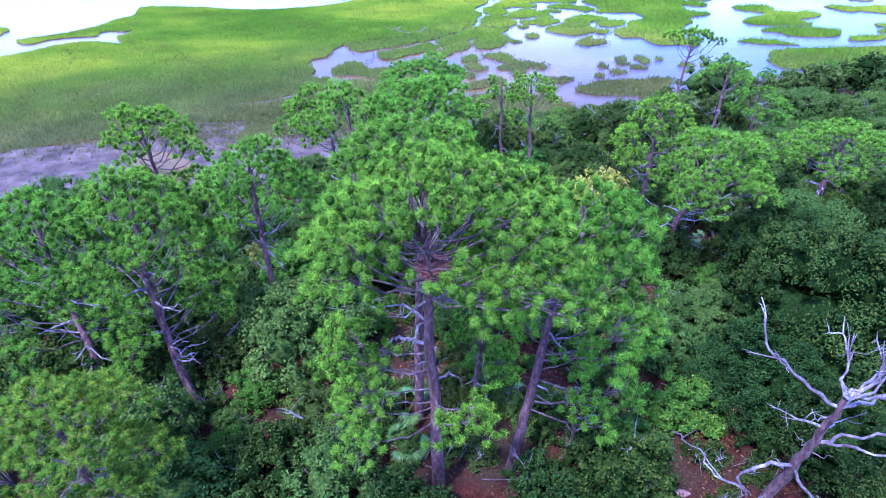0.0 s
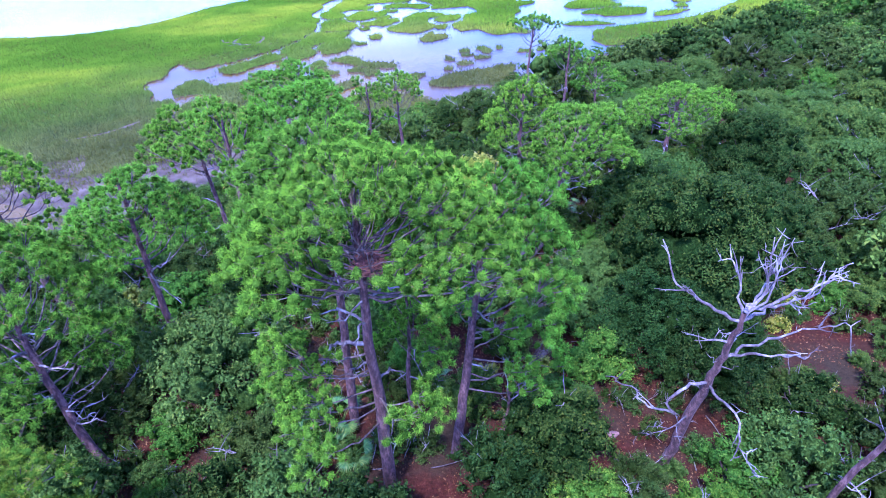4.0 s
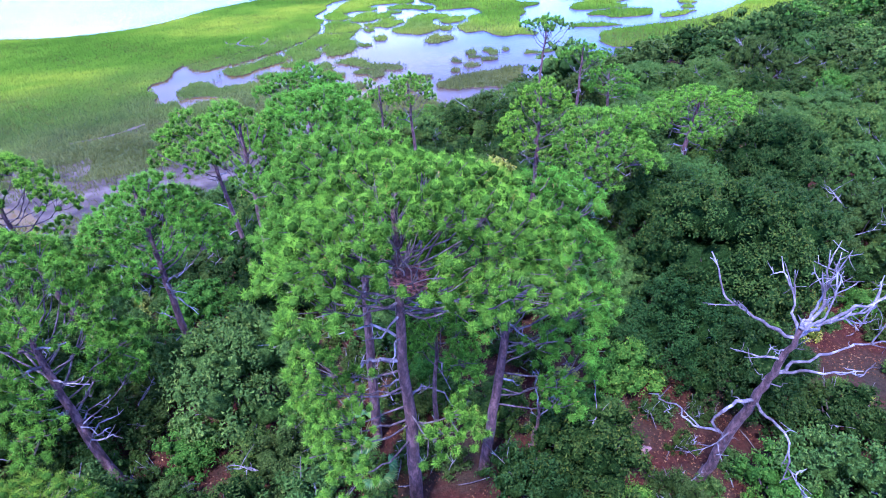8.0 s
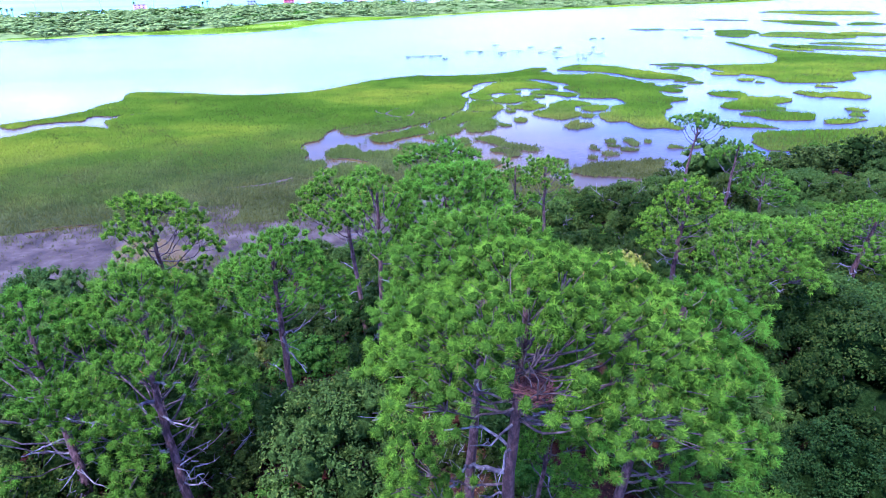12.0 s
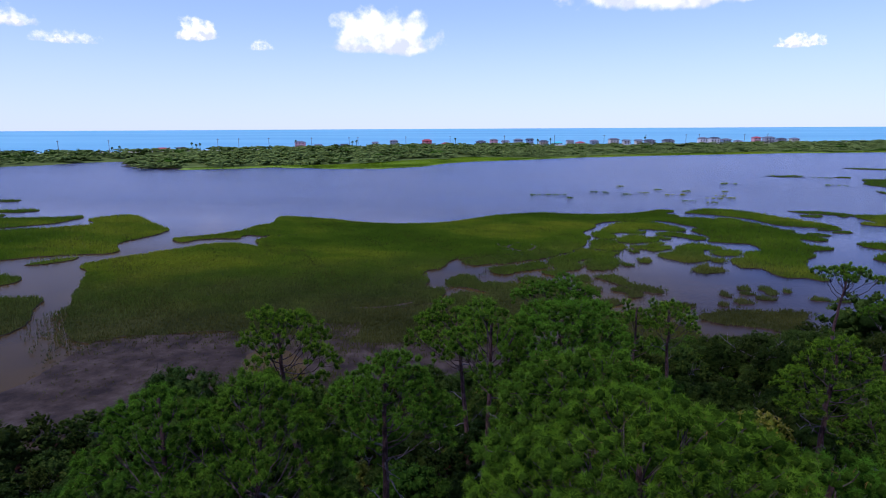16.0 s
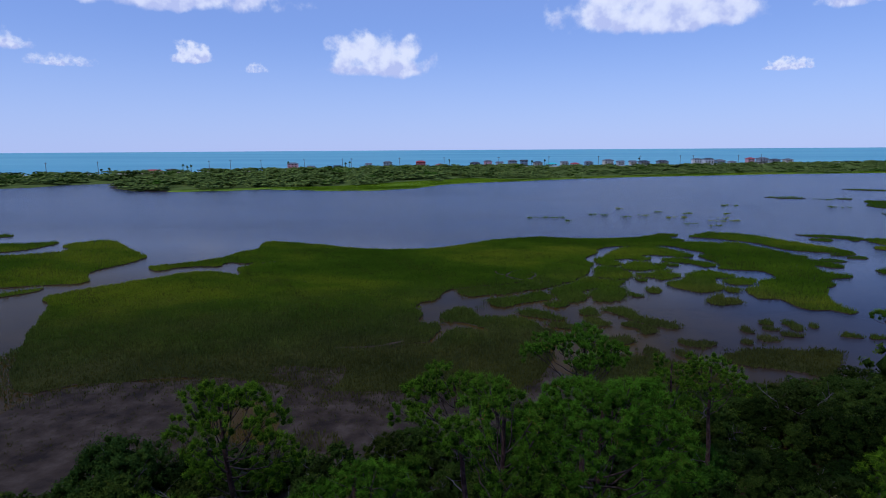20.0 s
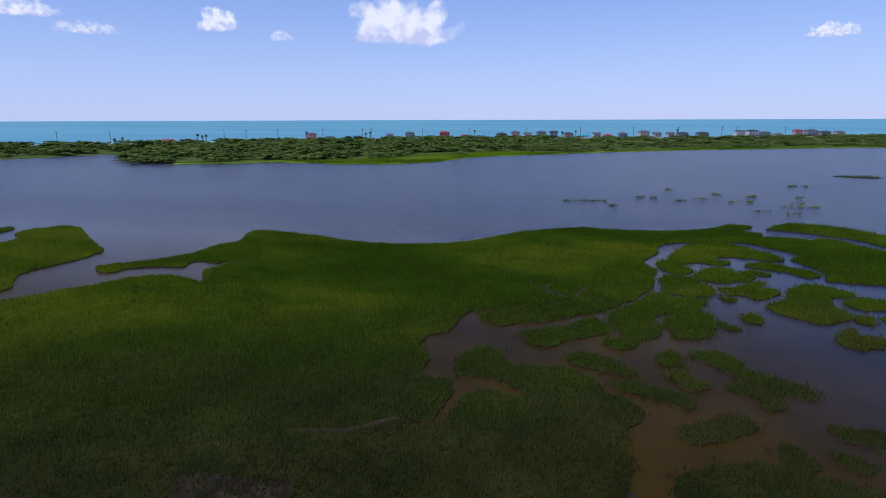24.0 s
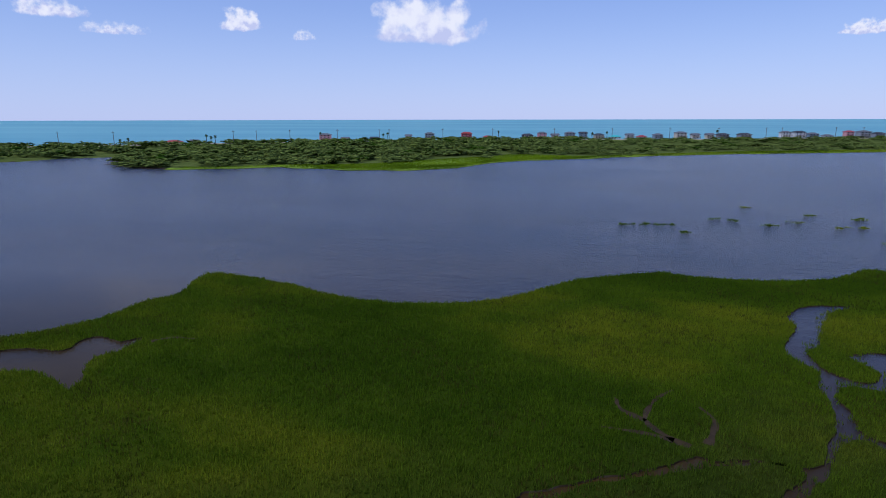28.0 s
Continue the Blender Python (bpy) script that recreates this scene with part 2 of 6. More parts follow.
BARK = surface("pine_bark",
               lambda t: blend(t, noise_of(t, 1.4, 3), ramp(t, noise_of(t, 9, 6, 0.7, stretch=(1, 1, 0.35)), (0.42, (0.010, 0.0040, 0.0036)), (0.5, (0.060, 0.026, 0.021)), (0.6, (0.150, 0.082, 0.070))), (0.0439, 0.0184, 0.015)),
               0.9, lambda t: bump(t, noise_of(t, 14, 6, 0.7, stretch=(1, 1, 0.4)), 1.0, 0.09))
LIMB = surface("limb_bark",
               lambda t: ramp(t, noise_of(t, 5, 6, 0.7), (0.4, (0.0168, 0.00912, 0.00756)), (0.53, (0.0504, 0.0313, 0.0252)), (0.64, (0.101, 0.0744, 0.063))),
               0.9, lambda t: bump(t, noise_of(t, 20, 5, 0.7), 0.6, 0.02))
DEADWOOD = surface("bleached_wood",
                   lambda t: blend(t, ramp(t, noise_of(t, 1.1, 4, 0.6), (0.42, (0, 0, 0)), (0.6, (1, 1, 1))),
                                   ramp(t, noise_of(t, 7, 6, 0.7, stretch=(1, 1, 0.3)), (0.4, (0.045, 0.034, 0.032)), (0.53, (0.135, 0.112, 0.110)), (0.64, (0.215, 0.188, 0.186))),
                                   ramp(t, noise_of(t, 10, 6, 0.7), (0.4, (0.0202, 0.0122, 0.0107)), (0.7, (0.0737, 0.0547, 0.0526)))),
                   0.85, lambda t: bump(t, noise_of(t, 16, 6, 0.7, stretch=(1, 1, 0.3)), 0.8, 0.03))
LITTER = surface("leaf_litter",
                 lambda t: blend(t, ramp(t, noise_of(t, 0.35, 5, 0.6), (0.4, (0, 0, 0)), (0.62, (1, 1, 1))),
                                 ramp(t, noise_of(t, 6, 8, 0.75), (0.3, (0.00765, 0.00242, 0.00144)), (0.55, (0.0335, 0.00888, 0.00478)), (0.75, (0.0909, 0.0322, 0.0191))),
                                 ramp(t, noise_of(t, 8, 8, 0.75), (0.3, (0.00858, 0.00605, 0.00335)), (0.6, (0.0287, 0.0182, 0.00952)), (0.8, (0.0816, 0.0403, 0.0263)))),
                 0.95, lambda t: bump(t, noise_of(t, 9, 8, 0.8), 1.0, 0.08), spec=0.05)
MUD = surface("marsh_mud",
              lambda t: ramp(t, noise_of(t, 0.5, 7, 0.65), (0.36, (0.017, 0.0105, 0.0060)), (0.5, (0.037, 0.0240, 0.0145)), (0.66, (0.068, 0.048, 0.0330))),
              0.75, lambda t: bump(t, noise_of(t, 3, 7, 0.7), 0.6, 0.05), spec=0.08)
WET_MUD = surface("wet_mud", lambda t: ramp(t, noise_of(t, 1.5, 6, 0.6), (0.3, (0.026, 0.017, 0.007)), (0.7, (0.060, 0.038, 0.017))), 0.6, lambda t: bump(t, noise_of(t, 3, 4), 0.2, 0.03), spec=0.1)
SCRUB_GROUND = surface("scrub_ground", lambda t: ramp(t, noise_of(t, 0.12, 7, 0.7), (0.35, (0.060, 0.086, 0.020)), (0.55, (0.115, 0.150, 0.036)), (0.7, (0.165, 0.195, 0.052))), 1.0, lambda t: bump(t, noise_of(t, 0.5, 5, 0.7), 0.6, 0.5), spec=0.0)
SAND = surface("sand", lambda t: ramp(t, noise_of(t, 0.2, 6, 0.6), (0.3, (0.38, 0.30, 0.20)), (0.7, (0.58, 0.48, 0.35))), 0.95)


def water(name, deep, shallow, patch, wave, strength, bank=None):
    """Water; bank: the stretch of y over which brown shallows pass into deep, wind-ruffled water."""
    m, t = material(name)
    c = ramp(t, noise_of(t, patch, 4, 0.6), (0.35, deep), (0.68, shallow))
    p = node(t, "ShaderNodeBsdfPrincipled", Roughness=0.22, IOR=1.33)
    p.inputs["Specular IOR Level"].default_value = 0.05
    h = t.nodes.new("ShaderNodeMath")
    h.operation = "MULTIPLY_ADD"
    t.links.new(noise_of(t, wave * 4.2, 3, 0.6), h.inputs[0])
    h.inputs[1].default_value = 0.55
    t.links.new(noise_of(t, wave, 2, 0.5, stretch=(0.9, 1.0, 1)), h.inputs[2])
    swell = t.nodes.new("ShaderNodeMath")
    swell.operation = "MULTIPLY_ADD"
    t.links.new(noise_of(t, wave * 0.2, 4, 0.7, stretch=(0.45, 1.5, 1)), swell.inputs[0])
    swell.inputs[1].default_value = 1.2
    t.links.new(h.outputs[0], swell.inputs[2])
    b = node(t, "ShaderNodeBump", Distance=0.25)
    t.links.new(swell.outputs[0], b.inputs["Height"])
    s = node(t, "ShaderNodeMapRange")
    for slot, v in zip(s.inputs[1:5], (0.42, 0.62, strength * 0.65, strength)):
        slot.default_value = v
    t.links.new(noise_of(t, 0.02, 3, 0.6, stretch=(0.5, 1.4, 1)), s.inputs[0])
    force = s.outputs[0]
    if bank:
        tc, sep = t.nodes.new("ShaderNodeTexCoord"), t.nodes.new("ShaderNodeSeparateXYZ")
        t.links.new(tc.outputs["Object"], sep.inputs[0])
        r = node(t, "ShaderNodeMapRange")
        for slot, v in zip(r.inputs[1:5], (*bank, 0.03, 1.0)):
            slot.default_value = v
        east = node(t, "ShaderNodeMath")      # the brown shallows lie towards the west
        east.operation = "ADD"
        t.links.new(sep.outputs[0], east.inputs[0])
        east.inputs[1].default_value = 4.0
        east_only = node(t, "ShaderNodeMath")
        east_only.operation = "MAXIMUM"
        t.links.new(east.outputs[0], east_only.inputs[0])
        east_only.inputs[1].default_value = 0.0
        lie = node(t, "ShaderNodeMath")
        lie.operation = "MULTIPLY_ADD"
        t.links.new(east_only.outputs[0], lie.inputs[0])
        lie.inputs[1].default_value = 1.8
        t.links.new(sep.outputs[1], lie.inputs[2])
        t.links.new(lie.outputs[0], r.inputs[0])
        w = t.nodes.new("ShaderNodeMath")
        w.operation = "MULTIPLY"
        t.links.new(force, w.inputs[0])
        calm = node(t, "ShaderNodeMapRange")
        for slot, v in zip(calm.inputs[1:5], (bank[0] + 30, bank[1], 0.03, 1.0)):
            slot.default_value = v
        t.links.new(sep.outputs[1], calm.inputs[0])
        t.links.new(calm.outputs[0], w.inputs[1])
        force = w.outputs[0]
        brown = ramp(t, noise_of(t, 0.06, 5, 0.6), (0.3, (0.026, 0.0145, 0.0009)), (0.7, (0.068, 0.038, 0.0019)))
        c = blend(t, r.outputs[0], brown, c)
        g = node(t, "ShaderNodeMapRange")
        for slot, v in zip(g.inputs[1:5], (*bank, 0.05, 0.42)):
            slot.default_value = v
        t.links.new(sep.outputs[1], g.inputs[0])
        t.links.new(g.outputs[0], p.inputs["Specular IOR Level"])
    t.links.new(c, p.inputs["Base Color"])
    t.links.new(force, b.inputs["Strength"])
    t.links.new(b.outputs[0], p.inputs["Normal"])
    finish(t, p.outputs[0])
    return m


LAGOON = water("lagoon_water", (0.018, 0.026, 0.054), (0.045, 0.045, 0.058), 0.03, 1.1, 1.5, (78, 140))
OCEAN = surface("ocean_water", lambda t: ramp(t, noise_of(t, 0.0035, 4, 0.6, stretch=(0.35, 1.0, 1)), (0.35, (0.13, 0.36, 0.43)), (0.68, (0.21, 0.48, 0.50))), 0.6,
                lambda t: bump(t, noise_of(t, 0.3, 3), 0.6, 0.3), spec=0.1)


# ---- building helpers ----
def mesh_of(name, verts, faces, mats, index=None, smooth=False):
    """A mesh from numpy arrays; faces all triangles or all quads."""
    verts, faces = np.asarray(verts, np.float32), np.asarray(faces, np.int32)
    me = bpy.data.meshes.new(name)
    k = faces.shape[1]
    me.vertices.add(len(verts))
    me.vertices.foreach_set("co", verts.ravel())
    me.loops.add(faces.size)
    me.loops.foreach_set("vertex_index", faces.ravel())
    me.polygons.add(len(faces))
    me.polygons.foreach_set("loop_start", np.arange(0, faces.size, k, dtype=np.int32))
    me.polygons.foreach_set("loop_total", np.full(len(faces), k, np.int32))
    if index is not None:
        me.polygons.foreach_set("material_index", np.asarray(index, np.int32))
    me.polygons.foreach_set("use_smooth", np.broadcast_to(np.asarray(smooth, bool), len(faces)).copy())
    me.update(calc_edges=True)
    for m in mats:
        me.materials.append(m)
    return me


def thing(name, label, category, group="", at=(0, 0, 0)):
    """An Empty at the base of a thing, which carries its parts."""
    ob = new(name)
    ob.empty_display_size = 0.2
    ob.location = at
    return tagged(ob, label, category, group)


def piece(name, me, parent, label=""):
    ob = new(name, me)
    ob.parent = parent
    if label:
        tagged(ob, label)
    return ob


def part(name, bm, mat, parent, label=""):
    me = bpy.data.meshes.new(name)
    bm.to_mesh(me)
    bm.free()
    me.materials.append(mat)
    return piece(name, me, parent, label)


def tube(path, radii, sides=8):
    """Verts and quads of a tapered tube along a path, closed at its end by a point-like ring."""
    path = np.asarray(path, float)
    n = len(path)
    d = np.gradient(path, axis=0)
    d /= np.linalg.norm(d, axis=1)[:, None] + 1e-9
    ref = np.array((0.31, 0.87, 0.38))
    u = np.cross(d, ref)
    u /= np.linalg.norm(u, axis=1)[:, None] + 1e-9
    v = np.cross(d, u)
    a = np.linspace(0, 2 * math.pi, sides, endpoint=False)
    ring = np.cos(a)[None, :, None] * u[:, None] + np.sin(a)[None, :, None] * v[:, None]
    verts = (path[:, None] + ring * np.asarray(radii)[:, None, None]).reshape(-1, 3)
    i, j = np.meshgrid(np.arange(n - 1), np.arange(sides), indexing="ij")
    k = (j + 1) % sides
    faces = np.stack((i * sides + j, i * sides + k, (i + 1) * sides + k, (i + 1) * sides + j), -1).reshape(-1, 4)
    return verts, faces


def joined(pieces):
    vs, fs, n = [], [], 0
    for v, f in pieces:
        vs.append(v)
        fs.append(np.asarray(f) + n)
        n += len(v)
    return np.concatenate(vs), np.concatenate(fs)


def wander(rng, start, end, steps, amount, sag=0.0):
    """A crooked line from start to end; sag bends it up (+) or down (-) in the middle."""
    s = np.linspace(0, 1, steps)[:, None]
    p = np.asarray(start)[None] * (1 - s) + np.asarray(end)[None] * s
    w = rng.normal(0, amount, (steps, 3))
    w[0] = 0
    p = p + np.cumsum(w, 0) * 0.6 * np.sin(np.clip(s * 3.0, 0, math.pi / 2))
    p[:, 2] += sag * (4 * s[:, 0] * (1 - s[:, 0]))
    return p


def unit(v):
    return v / (np.linalg.norm(v, axis=-1, keepdims=True) + 1e-9)


def smoothstep(a, b, x):
    s = np.clip((x - a) / (b - a), 0, 1)
    return s * s * (3 - 2 * s)


# ---- the lie of the land ----
SHORE_X = (-400, -150, -100, -60, -35, -27, -19, -7, 1, 10, 19, 27, 35, 49, 61, 71, 150, 400)
SHORE_Y = (-120, -30, 2, 19, 29, 32.5, 36.5, 42.5, 49, 53, 58.5, 63, 66, 69, 75, 80, 120, 260)
BAR_X = (-1200, -400, -300, -271, -262, -248, -220, -197, -165, -141, -105, -85, -73, -66, -53, -27, 2, 44, 98, 137, 201, 400, 1200)
BAR_Y = (-300, 150, 225, 255, 296, 284, 252, 237, 246, 262, 257, 263, 275, 303, 322, 342, 369, 395, 420, 440, 458, 560, 950)
SEA_X = (-1200, -400, -310, -236, -128, 39, 140, 245, 500, 1200)
SEA_Y = (-100, 345, 408, 462, 536, 585, 628, 675, 800, 1180)


def wiggle(x, y, scale, seed=0.0):
    return np.sin(x / scale + seed) * np.cos(y / scale * 1.3 + seed * 2.1) + 0.5 * np.sin(x / scale * 2.3 + y / scale * 1.9 + seed * 3.7)


def land(x, y):
    """Height of the ground."""
    x, y = np.asarray(x, float), np.asarray(y, float)
    inland = np.interp(x, SHORE_X, SHORE_Y) - y + 0.9 * wiggle(x, y, 3.1, 0.4)
    flat = 0.78 + 0.05 * wiggle(x, y, 7.0, 2.2) + 0.03 * wiggle(x, y, 4.1, 1.2)
    wide = 14 * smoothstep(2, -10, x)
    cover = smoothstep(-9 - wide, -4 - wide, inland) * smoothstep(-60, -38, x) * smoothstep(16, 4, x)
    near = -0.7 + flat * cover + 0.85 * smoothstep(-2.5, 1.5, inland) * (1 - 0.65 * cover) + 1.7 * smoothstep(2, 22, inland) + 0.12 * wiggle(x, y, 4.0) * smoothstep(2, 10, inland)
    front = y - np.interp(x, BAR_X, BAR_Y) + 2.5 * wiggle(x, y, 14.0, 1.3)
    back = np.interp(x, SEA_X, SEA_Y) - y + 3 * wiggle(x, y, 30.0, 2.2)
    bar = -0.7 + 1.0 * smoothstep(-3, 4, front) + 1.7 * smoothstep(20, 120, front)
    bar = np.where(back < 40, np.minimum(bar, -0.7 + 2.9 * smoothstep(0, 28, back)), bar)
    return np.maximum(near, bar)


def ground_at(x, y):
    return float(land(x, y))


def spread(*stops):
    """Grid lines: (from, to, step) stretches, one after the other."""
    return np.unique(np.concatenate([np.arange(a, b, s) for a, b, s in stops] + [[stops[-1][1]]]))


gx = spread((-4900, -900, 400), (-900, -400, 50), (-400, -90, 9), (-90, 90, 1.4), (90, 300, 9), (300, 900, 50), (900, 4900, 400))
gy = spread((-4900, -300, 400), (-300, -60, 24), (-60, 90, 1.4), (90, 220, 13), (220, 700, 6), (700, 1300, 50), (1300, 4900, 400))
GX, GY = np.meshgrid(gx, gy, indexing="ij")
GZ = land(GX, GY)
i, j = np.meshgrid(np.arange(len(gx) - 1), np.arange(len(gy) - 1), indexing="ij")
n = len(gy)
quads = np.stack((i * n + j, (i + 1) * n + j, (i + 1) * n + j + 1, i * n + j + 1), -1).reshape(-1, 4)
mid_x, mid_y = GX[:-1, :-1].ravel(), GY[:-1, :-1].ravel()
mid_z = land(mid_x, mid_y)
sea_side = np.interp(mid_x, SEA_X, SEA_Y) - mid_y
kind = np.where(mid_z < 0.45, 1, 0)
kind = np.where((sea_side < 45) & (mid_y > 200), 2, kind)
kind = np.where((mid_y - np.interp(mid_x, BAR_X, BAR_Y) > 0) & (kind != 2), 3, kind)
ground = new("ground", mesh_of("ground", np.stack((GX, GY, GZ), -1).reshape(-1, 3), quads, (LITTER, MUD, SAND, SCRUB_GROUND), kind, True))
tagged(ground, "reddish-brown leaf litter, dark marsh mud and pale beach sand", "ground", kind="structure")


def sheet(name, xs, ys_low, ys_high, z, mat, label):
    """A flat sheet of water between two lines y(x)."""
    v = [(x, a, z) for x, a in zip(xs, ys_low)] + [(x, b, z) for x, b in zip(xs, ys_high)]
    k = len(xs)
    f = [(q, q + 1, k + q + 1, k + q) for q in range(k - 1)]
    ob = new(name, mesh_of(name, v, f, (mat,)))
    return tagged(ob, label, "water", kind="structure")


wx = np.linspace(-4900, 4900, 141)
split = np.interp(wx, SEA_X, np.asarray(SEA_Y) - 22)
sheet("water_lagoon", wx, np.full(141, -4900.0), split, 0.0, LAGOON, "calm lavender-blue lagoon water reflecting the sky")
sheet("water_ocean", wx, split, np.full(141, 4900.0), 0.02, OCEAN, "turquoise ocean under a hazy horizon")

from mathutils.geometry import delaunay_2d_cdt

# ---- the salt marsh ----
def round_line(points, step=0.8):
    """A closed curve through plan points, resampled evenly."""
    p = np.asarray(points, float)
    k = len(p)
    out = []
    for q in range(k):
        a, b, c, d = p[q - 1], p[q], p[(q + 1) % k], p[(q + 2) % k]
        m = max(2, int(np.linalg.norm(c - b) / step))
        s = np.linspace(0, 1, m, endpoint=False)[:, None]
        out.append(0.5 * (2 * b + (c - a) * s + (2 * a - 5 * b + 4 * c - d) * s ** 2 + (3 * b - a - 3 * c + d) * s ** 3))
    return np.concatenate(out)


def ragged(line, amount, seed):
    """Uneven edge: pushes each point out or in."""
    t = np.roll(line, -1, 0) - np.roll(line, 1, 0)
    nrm = unit(np.stack((t[:, 1], -t[:, 0]), -1))
    x, y = line[:, 0], line[:, 1]
    w = 0.6 * wiggle(x, y, 1.7, seed) + 0.5 * wiggle(x, y, 0.6, seed + 1.0)
    return line + nrm * (amount * w)[:, None]


def grown(line, amount):
    """The closed line, pushed outwards."""
    t = np.roll(line, -1, 0) - np.roll(line, 1, 0)
    area = np.sum(line[:, 0] * np.roll(line[:, 1], -1) - np.roll(line[:, 0], -1) * line[:, 1])
    return line + unit(np.stack((t[:, 1], -t[:, 0]), -1)) * (amount if area > 0 else -amount)


def inside(line, x, y):
    """Which of the points lie in the closed line."""
    hit = np.zeros(len(x), bool)
    px, py = line[:, 0], line[:, 1]
    qx, qy = np.roll(px, -1), np.roll(py, -1)
    for a, b, c, d in zip(px, py, qx, qy):
        if b != d:
            cross = ((b > y) != (d > y)) & (x < (c - a) * (y - b) / (d - b) + a)
            hit ^= cross
    return hit


def blade_mesh(name, x, y, z, height, rng, mats, index, blades=4, width=0.06, lean=0.35):
    """Tufts of upright blades, each blade a bent strip of two triangles' width."""
    k = len(x)
    n = k * blades
    bx = np.repeat(x, blades) + rng.normal(0, 0.10, n)
    by = np.repeat(y, blades) + rng.normal(0, 0.10, n)
    bz = np.repeat(z, blades)
    h = np.repeat(height, blades) * rng.uniform(0.65, 1.15, n)
    a = rng.uniform(0, 2 * math.pi, n)
    l = rng.uniform(0.05, lean, n) * h
    b = rng.uniform(0, 2 * math.pi, n)
    dx, dy = np.cos(a) * width / 2, np.sin(a) * width / 2
    lx, ly = np.cos(b) * l, np.sin(b) * l
    v = np.stack((np.stack((bx - dx, by - dy, bz), -1), np.stack((bx + dx, by + dy, bz), -1),
                  np.stack((bx + lx, by + ly, bz + h), -1)), 1)
    return mesh_of(name, v.reshape(-1, 3), np.arange(n * 3).reshape(-1, 3), mats, np.repeat(index, blades))


def bank(name, line, label):
    """A low mud bank whose top stands a hand above the water, with a sloping edge."""
    k = len(line)
    c = line.mean(0)
    t = np.roll(line, -1, 0) - np.roll(line, 1, 0)
    nrm = unit(np.stack((t[:, 1], -t[:, 0]), -1))
    area = 0.5 * np.sum(line[:, 0] * np.roll(line[:, 1], -1) - np.roll(line[:, 0], -1) * line[:, 1])
    nrm = nrm * (1 if area > 0 else -1)
    foot = line + nrm * 0.10
    verts, _, faces, *_ = delaunay_2d_cdt([Vector(p) for p in line], [(q, (q + 1) % k) for q in range(k)], [], 1, 1e-4)
    tops = [(p.x, p.y, 0.10) for p in verts]
    n = len(tops)
    edge = [(x, y, 0.10) for x, y in line] + [(x, y, -0.15) for x, y in foot]
    sides = []
    for q in range(k):
        w = (q + 1) % k
        if area > 0:
            sides += [(n + k + q, n + k + w, n + w), (n + k + q, n + w, n + q)]
        else:
            sides += [(n + q, n + w, n + k + w), (n + q, n + k + w, n + k + q)]
    tris = [tuple(f) for f in faces]
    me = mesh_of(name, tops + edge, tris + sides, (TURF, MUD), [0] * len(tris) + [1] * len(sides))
    return tagged(new(name, me), label, "marsh", kind="structure")


def oval(x, y, a, b, turn, seed):
    rng = np.random.default_rng(seed)
    k = max(14, int(2.2 * (a + b)))
    s = np.linspace(0, 2 * math.pi, k, endpoint=False)
    r = 1 + 0.16 * np.sin(2 * s + rng.uniform(0, 6)) + 0.12 * np.sin(3 * s + rng.uniform(0, 6)) + 0.07 * np.sin(5 * s + rng.uniform(0, 6))
    u, v = a * r * np.cos(s), b * r * np.sin(s)
    c, d = math.cos(radians(turn)), math.sin(radians(turn))
    return np.stack((x + u * c - v * d, y + u * d + v * c), -1)


GRASS = []      # (closed line, tufts for each square metre, height of the grass)


def marsh(line, density, height, label, name="marsh_bank"):
    GRASS.append((line, density, height))
    bank(name, line, label)


NORTH_SHORE = ((-68.2, 88.1), (-67.1, 89.8), (-63.3, 93.8), (-61, 99.4), (-61.1, 103.4), (-59.7, 107.3), (-62.1, 113.8), (-61.6, 115.4), (-58.1, 115.3), (-50.6, 113.9), (-42, 110.8), (-35, 110.6),
               (-29.5, 112), (-25, 114.8), (-21, 120), (-18, 124.4), (-13, 128), (-8.2, 130.8), (-4.7, 129.8), (0.3, 129.8), (7, 131), (12.5, 133.9), (16.5, 138.8))
CREEK_BANK = ((17.9, 139.1), (20.3, 138), (18, 133.7), (20.3, 131.3), (19.4, 128.7), (23.9, 128.8), (26.1, 126.7), (22.7, 124.6), (17.6, 123), (14.6, 123.1), (11.4, 121.1), (9.6, 121.9), (6.3, 121.2), (4.1, 119.4), (2.6, 116.2), (3, 114.1), (1.3, 110.5), (0.3, 107), (1.4, 103.3), (0.8, 100.4), (0.8, 97.3), (-0, 94.3), (-1.1, 91.9), (-2.1, 89.6), (-3.8, 88.6), (-5.5, 89.1), (-7.8, 88), (-8.7, 88.4), (-10.6, 86.9), (-12.8, 85.4), (-15.4, 83.9), (-16.9, 82.8), (-17.7, 82.4), (-18.2, 80.9), (-18.5, 78.5), (-18.8, 76.4), (-19.6, 75.5), (-20.2, 74.2), (-20, 72.4), (-18.9, 70.5), (-18.6, 68.3), (-18.4, 67.1), (-17.3, 66.6), (-16.3, 67), (-15.6, 65.1), (-15.6, 63.4), (-15.8, 61.4), (-16.1, 60.5), (-18, 59.8), (-19.2, 58.2))
